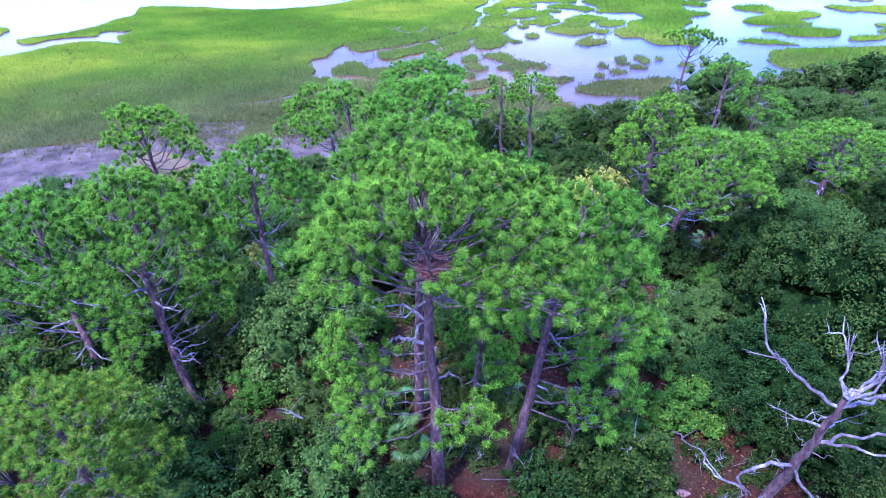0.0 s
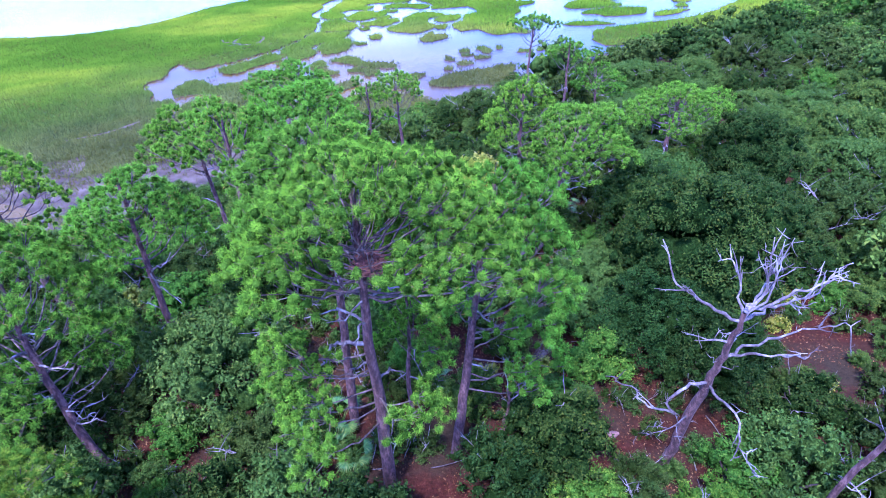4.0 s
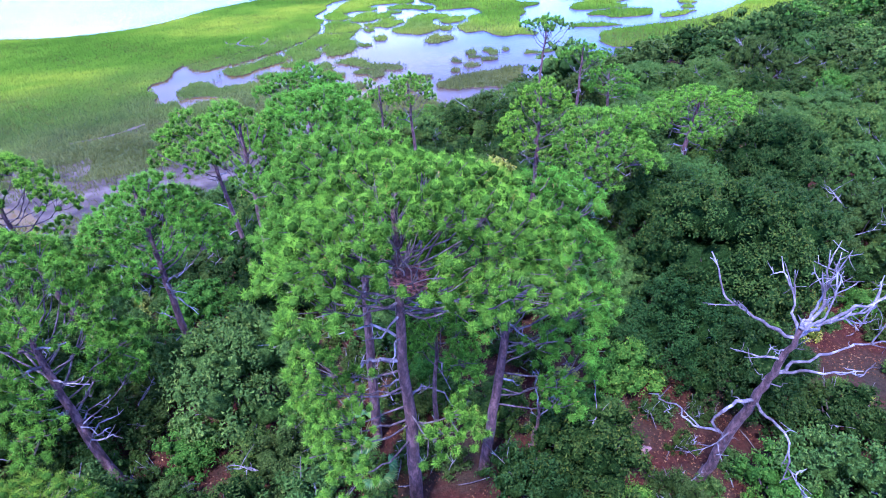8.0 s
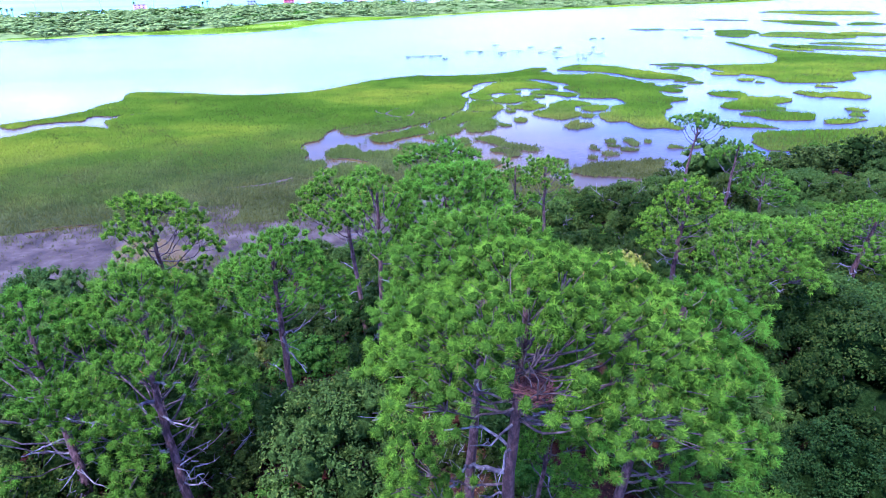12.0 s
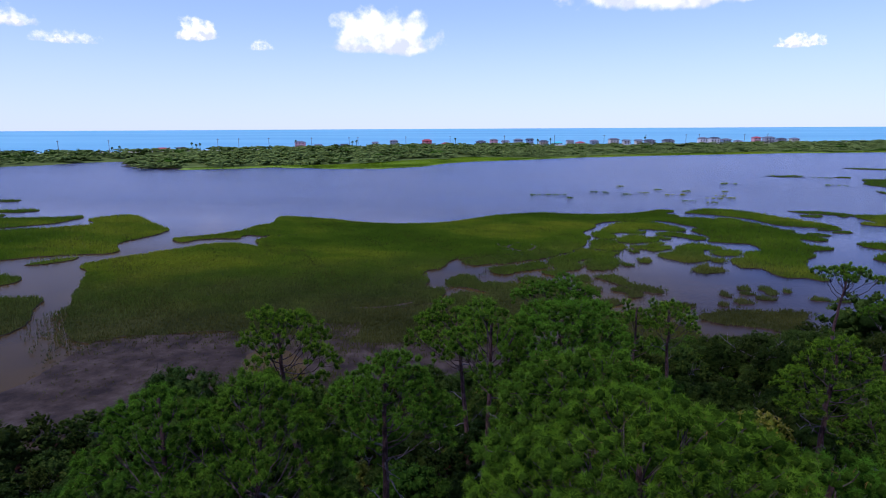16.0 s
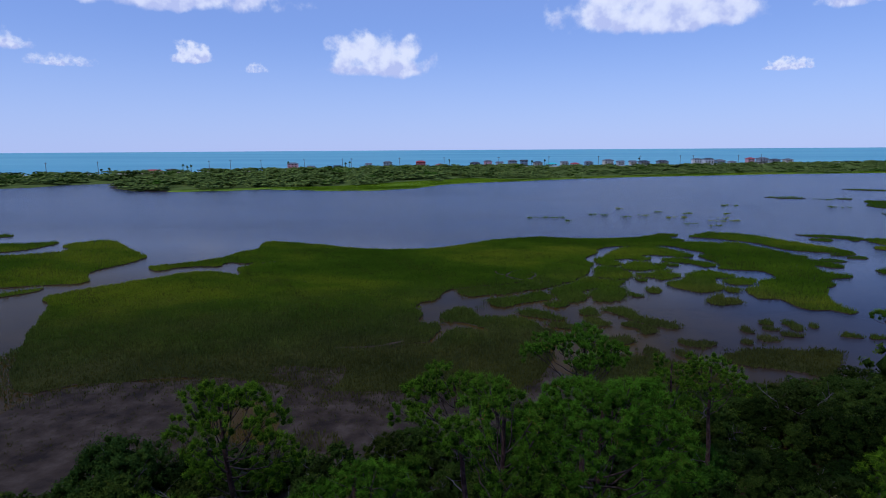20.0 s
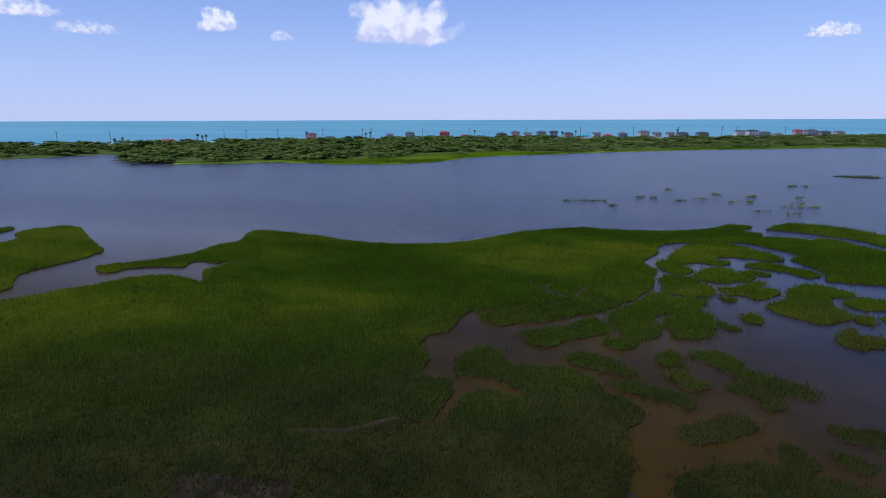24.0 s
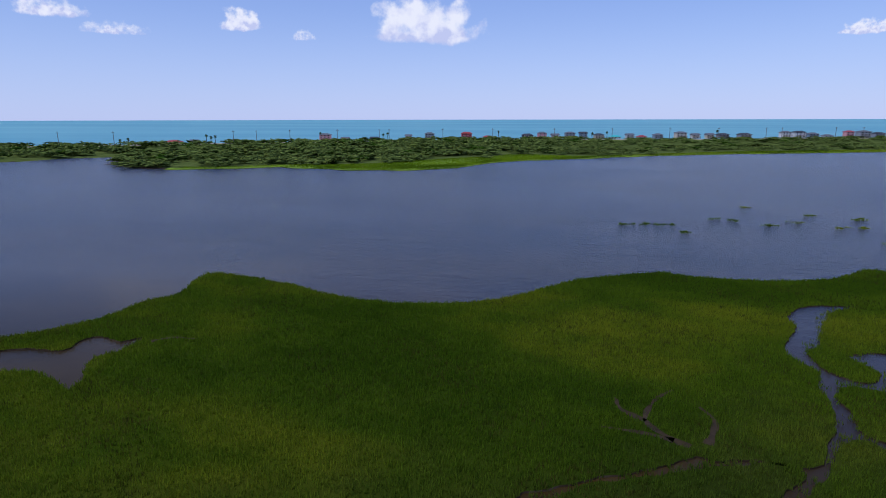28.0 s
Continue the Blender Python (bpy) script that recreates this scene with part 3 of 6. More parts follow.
SOUTH_SHORE = ((-19.1, 57.7), (-17.8, 59.3), (-15.7, 60.1), (-15.1, 61.3), (-14.9, 63.2), (-14.2, 64.8), (-12.5, 65.6), (-11.1, 65.2), (-10.5, 65.6), (-11.7, 66.6), (-13.6, 67.5), (-15.2, 67.7), (-16.2, 68.7), (-16.6, 69.9), (-15.9, 71.9), (-14.7, 73.5), (-13.4, 72.8), (-12.2, 70.4), (-9.8, 70.5), (-7.7, 70.4), (-6, 69.3), (-5.1, 67.3), (-4, 66.5), (-2.9, 64.9), (-4, 62), (-4.1, 58.1), (-4.6, 54.8), (-5.6, 51.9), (-7.3, 50.5), (-9.8, 49.3), (-12.6, 49.9), (-15.8, 48.9), (-19.5, 47.9), (-24.1, 48.4), (-30, 48.6), (-35.5, 47.9), (-38, 46.2), (-41, 45.5), (-44, 43), (-48, 45.5), (-53, 51))
WEST_SHORE = ((-57.6, 56.6), (-60.8, 61), (-64.5, 65.6), (-68, 68.4), (-66.9, 72.4), (-61.1, 82.6), (-59.2, 85.6), (-56.6, 86.8), (-52.8, 86), (-50.5, 85), (-51.1, 86.7), (-52.9, 88.5), (-53.7, 90.4), (-52.8, 92.2), (-53.3, 95.1), (-54.4, 93.5), (-55.9, 93.9), (-57.6, 93.9), (-57.7, 92), (-57.6, 90.7), (-60.6, 90.2), (-63.5, 88.4), (-65, 85.8))
main_line = ragged(round_line(NORTH_SHORE + CREEK_BANK + SOUTH_SHORE + WEST_SHORE, 0.6), 0.2, 0.3)
marsh(main_line, 28.0, 0.36, "broad green cordgrass marsh on dark mud", "marsh_main")
EAST_MARSH = ((22.5, 137), (28.2, 143), (35.3, 139.9), (40.3, 132.3), (44.2, 126.9), (45.8, 121.7), (45.7, 119.5), (40, 120.8), (36.1, 122.5), (33.3, 129.1), (29.1, 132.7), (23.3, 135.6))
marsh(ragged(round_line(EAST_MARSH, 0.7), 0.25, 1.1), 12, 0.5, "long narrow cordgrass islet in the lagoon", "marsh_bank")
EAST_BODY = ((17.3, 123.1), (24.4, 125.6), (28.4, 129.7), (31.4, 126.1), (34.8, 118.7), (35.9, 114), (39.5, 108.4), (37.7, 105.8), (35.2, 107.6), (35.1, 102), (37.2, 100.8), (36.7, 98.8), (33.5, 97.2), (32.8, 93.6), (30.8, 90.9), (29.1, 86.7), (28.7, 81.8), (29.3, 79.8), (28.3, 78.6), (26.7, 79.8), (24.4, 79.8), (23.4, 82.2), (22.9, 84.2), (20.4, 84.3), (20.4, 89.1), (22.7, 91.1), (23.7, 94.7), (26.4, 97), (26.2, 101.7), (22.3, 101.9), (20.1, 102.8), (21.3, 106.1), (19.6, 112.3), (20.9, 116.4), (17.6, 121.9))
marsh(ragged(round_line(EAST_BODY, 0.7), 0.25, 2.1), 14, 0.5, "green cordgrass flat cut by tidal creeks", "marsh_bank")
FAR_BODY = ((56.5, 138.3), (70, 139.7), (75.9, 146.6), (79.7, 156), (81, 176), (82.5, 190), (85, 168), (90, 159), (100, 148), (112, 140), (112, 128), (90.2, 128), (80, 125),
            (75.8, 117.3), (69.3, 113.7), (60.3, 114.5), (61.2, 120.2), (55.8, 130.8))
marsh(ragged(round_line(FAR_BODY, 1.0), 0.3, 3.1), 10, 0.5, "curved green marsh reaching into the lagoon", "marsh_bank")
SHORE_STRIP = ((38, 76.5), (46.1, 77.3), (56, 79), (70, 88), (78, 90), (72, 80), (58, 72.5), (46.6, 69.6), (40.7, 68.6), (35.3, 67.9), (35, 72))
marsh(ragged(round_line(SHORE_STRIP, 0.8), 0.3, 4.1), 14, 0.5, "green marsh strip along the wooded shore", "marsh_bank")
NORTHWEST = ((-74.5, 95), (-83, 102), (-95.9, 111.3), (-100.5, 105), (-94.8, 98), (-110, 88), (-125, 80), (-110, 62), (-92, 62), (-83, 68.6), (-77.5, 73), (-70, 76.9), (-74.6, 83.7))
marsh(ragged(round_line(NORTHWEST, 1.0), 0.3, 5.1), 12, 0.5, "green marsh island across the tidal channel", "marsh_bank")
NORTHWEST_BAR = ((-105.2, 108), (-110, 105.5), (-124, 101), (-124, 95), (-111, 91.5), (-104.6, 96.8), (-102.8, 102.1))
marsh(ragged(round_line(NORTHWEST_BAR, 1.0), 0.3, 6.1), 10, 0.5, "narrow green marsh bar in the lagoon", "marsh_bank")
WEST_ISLE = ((-72, 52.4), (-64.3, 53.4), (-59.9, 53.9), (-56.6, 50.3), (-52.6, 44.6), (-56, 41), (-70, 40))
marsh(ragged(round_line(WEST_ISLE, 0.8), 0.3, 7.1), 14, 0.5, "rounded green marsh island by the shore", "marsh_bank")
WEST_POINT = ((-85, 63), (-76, 62), (-70.2, 61), (-69.3, 57.1), (-78, 54), (-88, 57))
marsh(ragged(round_line(WEST_POINT, 0.8), 0.3, 8.1), 12, 0.5, "green marsh island by a tidal channel", "marsh_bank")

POND_EAST = [(15.3, 70.2, 0.7, 0.9, 0.0), (18.1, 73.3, 0.8, 0.9, 3.8), (17.8, 71.1, 1.0, 0.5, 11.3), (20.5, 72.7, 0.9, 1.5, -3.4), (22.5, 73.0, 0.4, 0.8, 0.0), (19.2, 69.4, 1.0, 0.8, 14.0)]
POND_SOUTH = [(24.8, 70.2, 1.1, 0.7, 10.3), (14.3, 66.3, 0.6, 0.7, -4.8), (16.6, 67.7, 1.0, 0.8, 0.0), (19.9, 64.2, 0.8, 1.1, -14.9), (27.1, 70.0, 0.8, 0.5, 11.3), (43.4, 118.3, 1.9, 0.7, 18.0), (36.2, 115.2, 1.0, 1.0, 8.5)]
REEDS = [(-10.6, 165.2, 3.2, 0.6, 24.0), (-5.5, 165.8, 2.0, 0.6, 28.0), (-1.9, 159.6, 0.9, 0.6, 20.0), (4.1, 174.3, 0.7, 0.6, 24.0), (7.2, 173.6, 1.0, 0.6, 8.0), (12.7, 191.9, 1.0, 0.6, 12.0), (13.2, 170.2, 1.6, 0.6, 20.0), (18.6, 174.5, 0.8, 0.6, 16.0), (22.7, 184.1, 1.4, 0.6, 16.0), (23.3, 170.3, 1.3, 0.6, 32.0), (29.9, 181.3, 1.4, 0.6, 24.0), (28.0, 171.6, 1.2, 0.6, 28.0), (26.6, 157.1, 1.3, 0.6, 16.0), (46.4, 206.9, 1.2, 0.6, 28.0)]
REEDS_FAR = [(49.6, 206.8, 1.0, 0.6, 8.0), (41.1, 182.1, 1.0, 0.6, 8.0), (30.6, 154.7, 1.4, 0.6, 12.0), (34.9, 164.3, 1.8, 0.6, 8.0), (37.9, 170.4, 1.6, 0.6, 20.0), (38.4, 165.2, 1.0, 0.6, 24.0), (47.1, 206.9, 2.1, 1.0, 34.1), (75.5, 242.9, 5.5, 2.0, -5.2), (84.9, 233.5, 3.4, 1.9, -34.2), (77.8, 205.9, 2.5, 2.0, -11.5)]
EAST = [(45.6, 103.3, 3.6, 2.7, -32.6), (48.7, 97.4, 3.4, 3.9, -52.3), (44.4, 93.2, 5.1, 2.9, -11.3), (45.6, 86.3, 5.2, 2.9, -1.1), (38.1, 80.7, 3.1, 1.5, -28.6), (54.6, 126.1, 2.7, 2.0, 2.1), (55.5, 118.2, 1.9, 1.3, 6.2), (56.6, 115.2, 0.9, 0.8, 20.6), (65.3, 109.5, 1.5, 1.3, -5.9), (58.9, 102.3, 2.4, 2.2, -67.1), (63.9, 100.8, 4.1, 2.7, -4.2), (52.0, 82.1, 3.4, 1.2, 8.5), (58.2, 89.4, 1.4, 1.2, -2.0), (56.2, 85.9, 1.0, 1.3, -3.0)]
FAR_EAST = [(50.9, 140.5, 6.8, 2.1, -19.9), (47.1, 135.9, 2.2, 2.0, -18.4), (53.0, 136.7, 0.9, 1.5, -6.3), (92.0, 171.4, 9.7, 3.2, -85.9), (102.0, 168.2, 11.2, 5.7, -41.9), (111.3, 178.1, 9.0, 3.7, -20.9), (98.1, 218.5, 7.7, 14.3, -21.7), (189.0, 324.6, 29.3, 17.8, -38.5), (144.6, 260.4, 15.6, 11.2, -72.3), (115.2, 206.3, 11.5, 14.4, -23.2), (132.6, 205.8, 11.2, 6.8, 19.3), (161.9, 247.8, 6.3, 9.0, -30.8), (45.0, 122.2, 2.1, 1.5, -40.2), (45.0, 115.9, 1.6, 1.4, -5.5), (39.9, 112.6, 1.6, 1.7, -16.7), (92.4, 237.2, 3.1, 2.2, -13.1), (74.2, 238.5, 6.4, 2.2, -13.2), (121.0, 283.2, 10.8, 3.3, -28.2)]
WEST = [(-147.1, 128.1, 3.6, 1.8, 9.7), (-127.5, 112.2, 6.0, 2.4, 1.0), (-124.0, 105.2, 1.0, 2.1, 35.2), (-74.0, 70.1, 3.3, 1.1, 65.8)]
# islets of the shallow pond
POND_ISLETS_A = (
    ((-16.5, 81.6), (-14.3, 84.1), (-11.1, 85.8), (-7.8, 87.4), (-4.4, 88.8), (-3.4, 88.1), (-5.5, 85.3), (-7.4, 83.7), (-8.7, 82.2), (-10.7, 80.7), (-12.2, 80.7), (-14.1, 78.9), (-15.9, 80.1)),
    ((-11.9, 77.4), (-10.5, 78.9), (-8.6, 80), (-7.1, 81.9), (-5.8, 82.5), (-5, 81.3), (-5.2, 79), (-7, 77.6), (-8.4, 76.6), (-9.7, 74.9), (-11.4, 75.6)),
    ((-4.5, 83.9), (-3.4, 86.2), (-1.6, 89.1), (-0.2, 92.1), (1.3, 92.9), (2.3, 91.7), (5.3, 91.4), (4.3, 88.6), (3.9, 87.5), (2, 86.6), (0.3, 85.4), (-0.9, 83.4), (-0.3, 81.7), (-0.5, 79.9), (-1.3, 78.6), (-3.2, 78.4), (-3.8, 80.8)),
    ((-3.5, 77.9), (-2.6, 77.5), (-2.9, 75.9), (-4.2, 75.7), (-5.1, 77)),
    ((1.6, 99.5), (3.1, 101), (5.3, 100.4), (5.5, 98), (6.6, 97.5), (6.3, 94.1), (4.4, 92.4), (2.2, 93.1), (1.3, 94.2), (1.9, 96.4)),
    ((1.9, 85.9), (4.6, 86.9), (4.7, 83.7), (3.9, 81), (2.7, 79.6), (1.1, 79.6), (0.4, 81.9), (0.3, 83.1)),
)
POND_ISLETS_B = (
    ((2.1, 107.4), (3.8, 110.1), (6.2, 117.1), (8.6, 120.5), (12.7, 121.9), (15.3, 119.2), (17.4, 116.1), (18.5, 112.9), (17, 111.6), (14.5, 112.6), (11, 112.8), (9.6, 110.8), (11.1, 109.5), (9.3, 107.6), (7.5, 108.7), (4.9, 107.1), (5.8, 104.4), (4.2, 102), (2.4, 103.5)),
    ((5.8, 101.9), (8.3, 105.5), (10.3, 105.4), (10.2, 102.1), (9, 99.3), (6.7, 99.5)),
    ((10.4, 103), (12.8, 105.5), (12.4, 102.1), (10.4, 100.1)),
    ((12.9, 108.4), (15.3, 110.2), (18, 108.1), (19.6, 107.1), (20, 105), (18.5, 103.6), (16.7, 105.9), (14.4, 106.7)),
    ((7.4, 97), (9.2, 97), (11.6, 99.9), (12.7, 99.7), (10.9, 96.9), (8.2, 95.2)),
)
POND_ISLETS_C = (
    ((7.6, 94.2), (10.5, 95.3), (11.8, 97.2), (13.2, 97.3), (13.1, 95.7), (10.8, 93.1), (9.7, 94.1)),
    ((11, 91.2), (13.5, 93.4), (14.9, 97.3), (17.4, 100.1), (19.1, 99.8), (21.1, 97.7), (20.2, 96), (18.4, 95.6), (17.2, 92.7), (17.8, 90.1), (16.3, 87.3), (14.5, 86.1), (13, 87.3), (11.5, 88.6)),
    ((7.8, 86.9), (9, 87.8), (9.5, 86.4), (8.8, 85), (7.9, 85.3)),
    ((1.6, 75.5), (3.3, 76.5), (4.4, 76), (5.1, 73.6), (6.4, 72.6), (7.7, 71.8), (8.7, 70.4), (8.4, 69.5), (7.4, 69.5), (5.9, 70.4), (4.4, 71.9), (2.8, 74.1)),
    ((-0.3, 71.8), (0.8, 71.5), (1.7, 69.8), (0.9, 69), (-0.2, 69.6)),
)
POND_ISLETS_D = (
    ((-4.5, 68.8), (-3.3, 69.5), (-1.8, 68.7), (-0.3, 68.4), (0.5, 67), (-0.1, 65.8), (-1.6, 67), (-3.4, 67.7)),
    ((-7.8, 73), (-6, 73.9), (-4.3, 72.4), (-3, 71.1), (-4, 70.5), (-6, 71.2), (-7.5, 71.6)),
    ((3.4, 70.7), (4.8, 70.6), (6.2, 69.9), (6.2, 68), (5, 67.2), (4.8, 68.8), (3.5, 69.4)),
    ((-0.8, 63.6), (0.5, 64.3), (2.4, 65.8), (3.3, 65.6), (3.7, 64.5), (2.2, 63.2), (0.1, 61.8), (-0.9, 62.2)),
    ((4.5, 62.6), (5.1, 62.8), (5.6, 61.4), (5.9, 60.7), (4.9, 60.3), (4.5, 61.1)),
    ((7.3, 62.4), (8.1, 62.3), (8.7, 61.6), (8.2, 60.8), (7.4, 61)),
)
POND_ISLETS_E = (
    ((8, 65.8), (9, 65.7), (10.2, 65.7), (11, 65.5), (10.4, 64.1), (9, 64.1), (8.1, 64.7)),
    ((15.2, 84), (16.6, 85.5), (16.3, 83.6), (17.9, 83.3), (17.4, 81.2), (14.7, 80.3), (14.2, 81.3)),
    ((19.2, 94.2), (21.3, 95.7), (23.1, 95.1), (21.9, 92.4), (19.4, 91.8)),
    ((18.2, 89.4), (19.6, 89.2), (18.6, 87.2), (17.7, 87.3)),
    ((-0.8, 74.9), (0.2, 76), (0.7, 74.7), (0.3, 73.3), (-0.9, 73.2)),
    ((5.3, 84.3), (6.3, 83.3), (6.7, 82.7), (5.7, 82.3)),
    ((7, 93), (8.5, 92.5), (7.5, 91.3)),
    ((13, 105), (14.8, 104.3), (13.6, 103.2)),
)
SHORE_FLAT = ((-1.7, 57.7), (0.3, 59.3), (3.8, 60.4), (5.9, 59.5), (8.3, 59), (9.7, 56.3), (9.5, 53.9), (7.2, 52.3), (4.3, 50.3), (2.2, 51.4), (0.8, 52.6), (-1.7, 53.8))
SHORE_FLAT_EAST = ((11.4, 62.2), (15.6, 64.4), (18.9, 64.5), (21.7, 64.7), (18.4, 58.5), (16.4, 59.1), (14.2, 59.3), (11.8, 60.1))
SHORE_FLAT_SOUTH = ((11.7, 54.9), (15.1, 56.5), (19.3, 57), (15.7, 50.7), (12, 50), (8.5, 48.9), (4.4, 48.6), (7.2, 50.6))
SHORE_GRASS = ((-28.8, 30.6), (-30.5, 35.2), (-29.5, 37.3), (-28.2, 39), (-26.7, 40.9), (-24.1, 41.6), (-20.7, 41.4), (-16.9, 41.1), (-16.5, 37.4), (-19.6, 35.2), (-24.1, 33.4), (-26.6, 32.3))

POND_LINES = []
for k, outline in enumerate(POND_ISLETS_A + POND_ISLETS_B + POND_ISLETS_C + POND_ISLETS_D + POND_ISLETS_E + (SHORE_FLAT, SHORE_FLAT_EAST, SHORE_FLAT_SOUTH)):
    POND_LINES.append(ragged(grown(round_line(outline, 0.4), 0.08), 0.2, 0.9 * k))
    marsh(POND_LINES[-1], 22, 0.3, "cordgrass islet in the shallow brown pond")
POND_LABEL = "cordgrass islet in the shallow brown pond"
for islets, density, tall, label in ((POND_EAST, 20, 0.42, POND_LABEL), (POND_SOUTH, 18, 0.42, POND_LABEL), 
                                     (EAST, 12, 0.55, "green marsh islet in the lagoon"), (FAR_EAST, 1.5, 0.6, "low far marsh island"), (WEST, 4, 0.7, "green marsh islet beside the channel")):
    for k, (x, y, a, b, turn) in enumerate(islets):
        marsh(ragged(oval(x, y, a, b, turn, 40 + k), 0.12 + 0.02 * a, k * 0.7), density, tall, label)

# thin reeds standing in open water: small scattered clumps
rng = np.random.default_rng(15)
for x, y, a, b, turn in REEDS + REEDS_FAR:
    for q in range(max(3, int(3.0 * a))):
        s = rng.uniform(-1, 1)
        c, d = math.cos(radians(turn)), math.sin(radians(turn))
        GRASS.append((oval(x + a * s * c + rng.normal(0, 0.5), y + a * s * d + rng.normal(0, 0.4), rng.uniform(0.3, 0.8), rng.uniform(0.3, 0.7), 0, 500 + q), 18.0, 0.13))
FLATS = ((-44, 40), (-36, 47.5), (-28, 48), (-20, 48), (-12, 49.5), (-3, 53), (3, 57), (4, 53), (-4, 47), (-14, 42), (-26, 41.5), (-31, 36), (-38, 33))
GRASS.append((round_line(FLATS), 6.0, 0.16))
# thin grass standing in the shallows round the pond's islets and along the creek's bank
for line, density, _ in [g for g in GRASS if g[1] in (18, 20, 22) and len(g[0]) < 400]:
    mid = line.mean(0)
    way = line - mid
    far = np.linalg.norm(way, axis=1, keepdims=True)
    GRASS.append((mid + way * (1 + np.minimum(0.35, 0.2 * far) / far), 7.0, 0.4))
edge = np.array(SOUTH_SHORE[24:])
for out, density in ((1.2, 14.0), (2.6, 9.0), (4.5, 5.0)):      # the sward thins out over the mud
    GRASS.append((ragged(round_line(np.concatenate((edge + (0, 1.0), (edge - (0, out))[::-1])), 0.6), 0.5, out), density, 0.34))
GRASS.append((round_line(SHORE_GRASS), 26.0, 0.4))
# tussocks that stand out of the shallows along the pond's edges
near_bank = round_line(CREEK_BANK[18:] + SOUTH_SHORE[:34], 0.5)
for line in POND_LINES + [near_bank]:
    step = np.roll(line, -1, 0) - np.roll(line, 1, 0)
    turn = np.sum(line[:, 0] * np.roll(line[:, 1], -1) - np.roll(line[:, 0], -1) * line[:, 1])
    out = unit(np.stack((step[:, 1], -step[:, 0]), -1)) * (1 if turn > 0 else -1)
    if line is near_bank:
        out = -out if turn < 0 else out
    for p, d in zip(line, out):
        if rng.random() < 0.45:
            q = p + d * abs(rng.normal(0, 0.3)) * (1 if line is not near_bank else rng.choice((-1, 1))) + rng.normal(0, 0.15, 2)
            GRASS.append((oval(q[0], q[1], rng.uniform(0.1, 0.36), rng.uniform(0.1, 0.3), rng.uniform(0, 180), 900), 22.0, 0.34))
# narrow muddy creeks through the grass
CREEKS = (((-8.9, 89.4), (-9.8, 89.9), (-11.3, 91.8), (-10.6, 94.9), (-9.3, 96.9)), ((-7.9, 89.9), (-7.5, 91.1), (-7.1, 93.0), (-7.8, 94.7)), ((-9.8, 89.8), (-11.4, 90.2), (-14.0, 90.3)),
          ((-51.9, 94.4), (-50.6, 95.6), (-48.4, 95.9)), ((-18.2, 60.4), (-20.5, 58.4), (-24, 57.4)), ((-11.3, 91.8), (-12.8, 93.0), (-13.2, 94.6)))


def open_line(points, step=0.3):
    """A smooth open curve through plan points."""
    p = np.asarray(points, float)
    p = np.concatenate((2 * p[:1] - p[1:2], p, 2 * p[-1:] - p[-2:-1]))
    out = []
    for a, b, c, d in zip(p[:-3], p[1:-2], p[2:-1], p[3:]):
        s = np.linspace(0, 1, max(2, int(np.linalg.norm(c - b) / step)), endpoint=False)[:, None]
        out.append(0.5 * (2 * b + (c - a) * s + (2 * a - 5 * b + 4 * c - d) * s ** 2 + (3 * b - a - 3 * c + d) * s ** 3))
    return np.concatenate(out + [p[-2:-1]])


CREEK_LINES = []
for k, points in enumerate(CREEKS):
    line = open_line(points)
    n = len(line)
    w = np.linspace(0.26, 0.09, n) * (1 + 0.3 * np.sin(np.arange(n) * 0.9 + k))
    t = np.gradient(line, axis=0)
    nrm = unit(np.stack((-t[:, 1], t[:, 0]), -1))
    a, b = line + nrm * w[:, None], line - nrm * w[:, None]
    v = np.concatenate((np.c_[a, np.full(n, 0.115)], np.c_[b, np.full(n, 0.115)]))
    f = [(q, n + q, n + q + 1, q + 1) for q in range(n - 1)]
    tagged(new("creek", mesh_of("creek", v, f, (WET_MUD,))), "narrow muddy tidal creek through the marsh grass", "creek", kind="structure")
    CREEK_LINES.append((line, w))

rng = np.random.default_rng(5)
xs, ys, hs, ks = [], [], [], []
for line, density, tall in GRASS:
    lo, hi = line.min(0) - 0.3, line.max(0) + 0.3
    k = int((hi - lo).prod() * density)
    x, y = rng.uniform(lo[0], hi[0], k), rng.uniform(lo[1], hi[1], k)
    ok = inside(line, x, y)
    x, y = x[ok], y[ok]
    thin = wiggle(x, y, 5.3, 0.9) + 0.7 * wiggle(x, y, 1.9, 2.0)
    dull = 0.75 * smoothstep(70, 50, y - 0.25 * x) * smoothstep(-70, -30, x) + 0.15 * thin
    bare = smoothstep(53, 48, y) * 0.55 * (x > -52)
    ok = rng.random(len(x)) > np.clip(bare, 0, 0.95)
    for path, w in CREEK_LINES:
        lo, hi = path.min(0) - 1, path.max(0) + 1
        near = np.flatnonzero((x > lo[0]) & (x < hi[0]) & (y > lo[1]) & (y < hi[1]) & ok)
        if len(near):
            d = np.hypot(x[near, None] - path[None, :, 0], y[near, None] - path[None, :, 1]) - w[None]
            ok[near[d.min(1) < 0.08]] = False
    xs.append(x[ok])
    ys.append(y[ok])
    hs.append(np.full(ok.sum(), tall) * (1 - 0.35 * np.clip(dull[ok], 0, 1)))
    ks.append((rng.random(ok.sum()) < np.clip(dull[ok], 0, 1)).astype(int))
x, y, h, k = (np.concatenate(q) for q in (xs, ys, hs, ks))
grass = new("marsh_grass", blade_mesh("marsh_grass", x, y, np.maximum(0.08, land(x, y) - 0.02), h, rng, (MARSH, MARSH_DULL), k, 3, 0.06))
tagged(grass, "dense bright green cordgrass covering the marsh", "marsh grass", kind="stuff")


import itertools
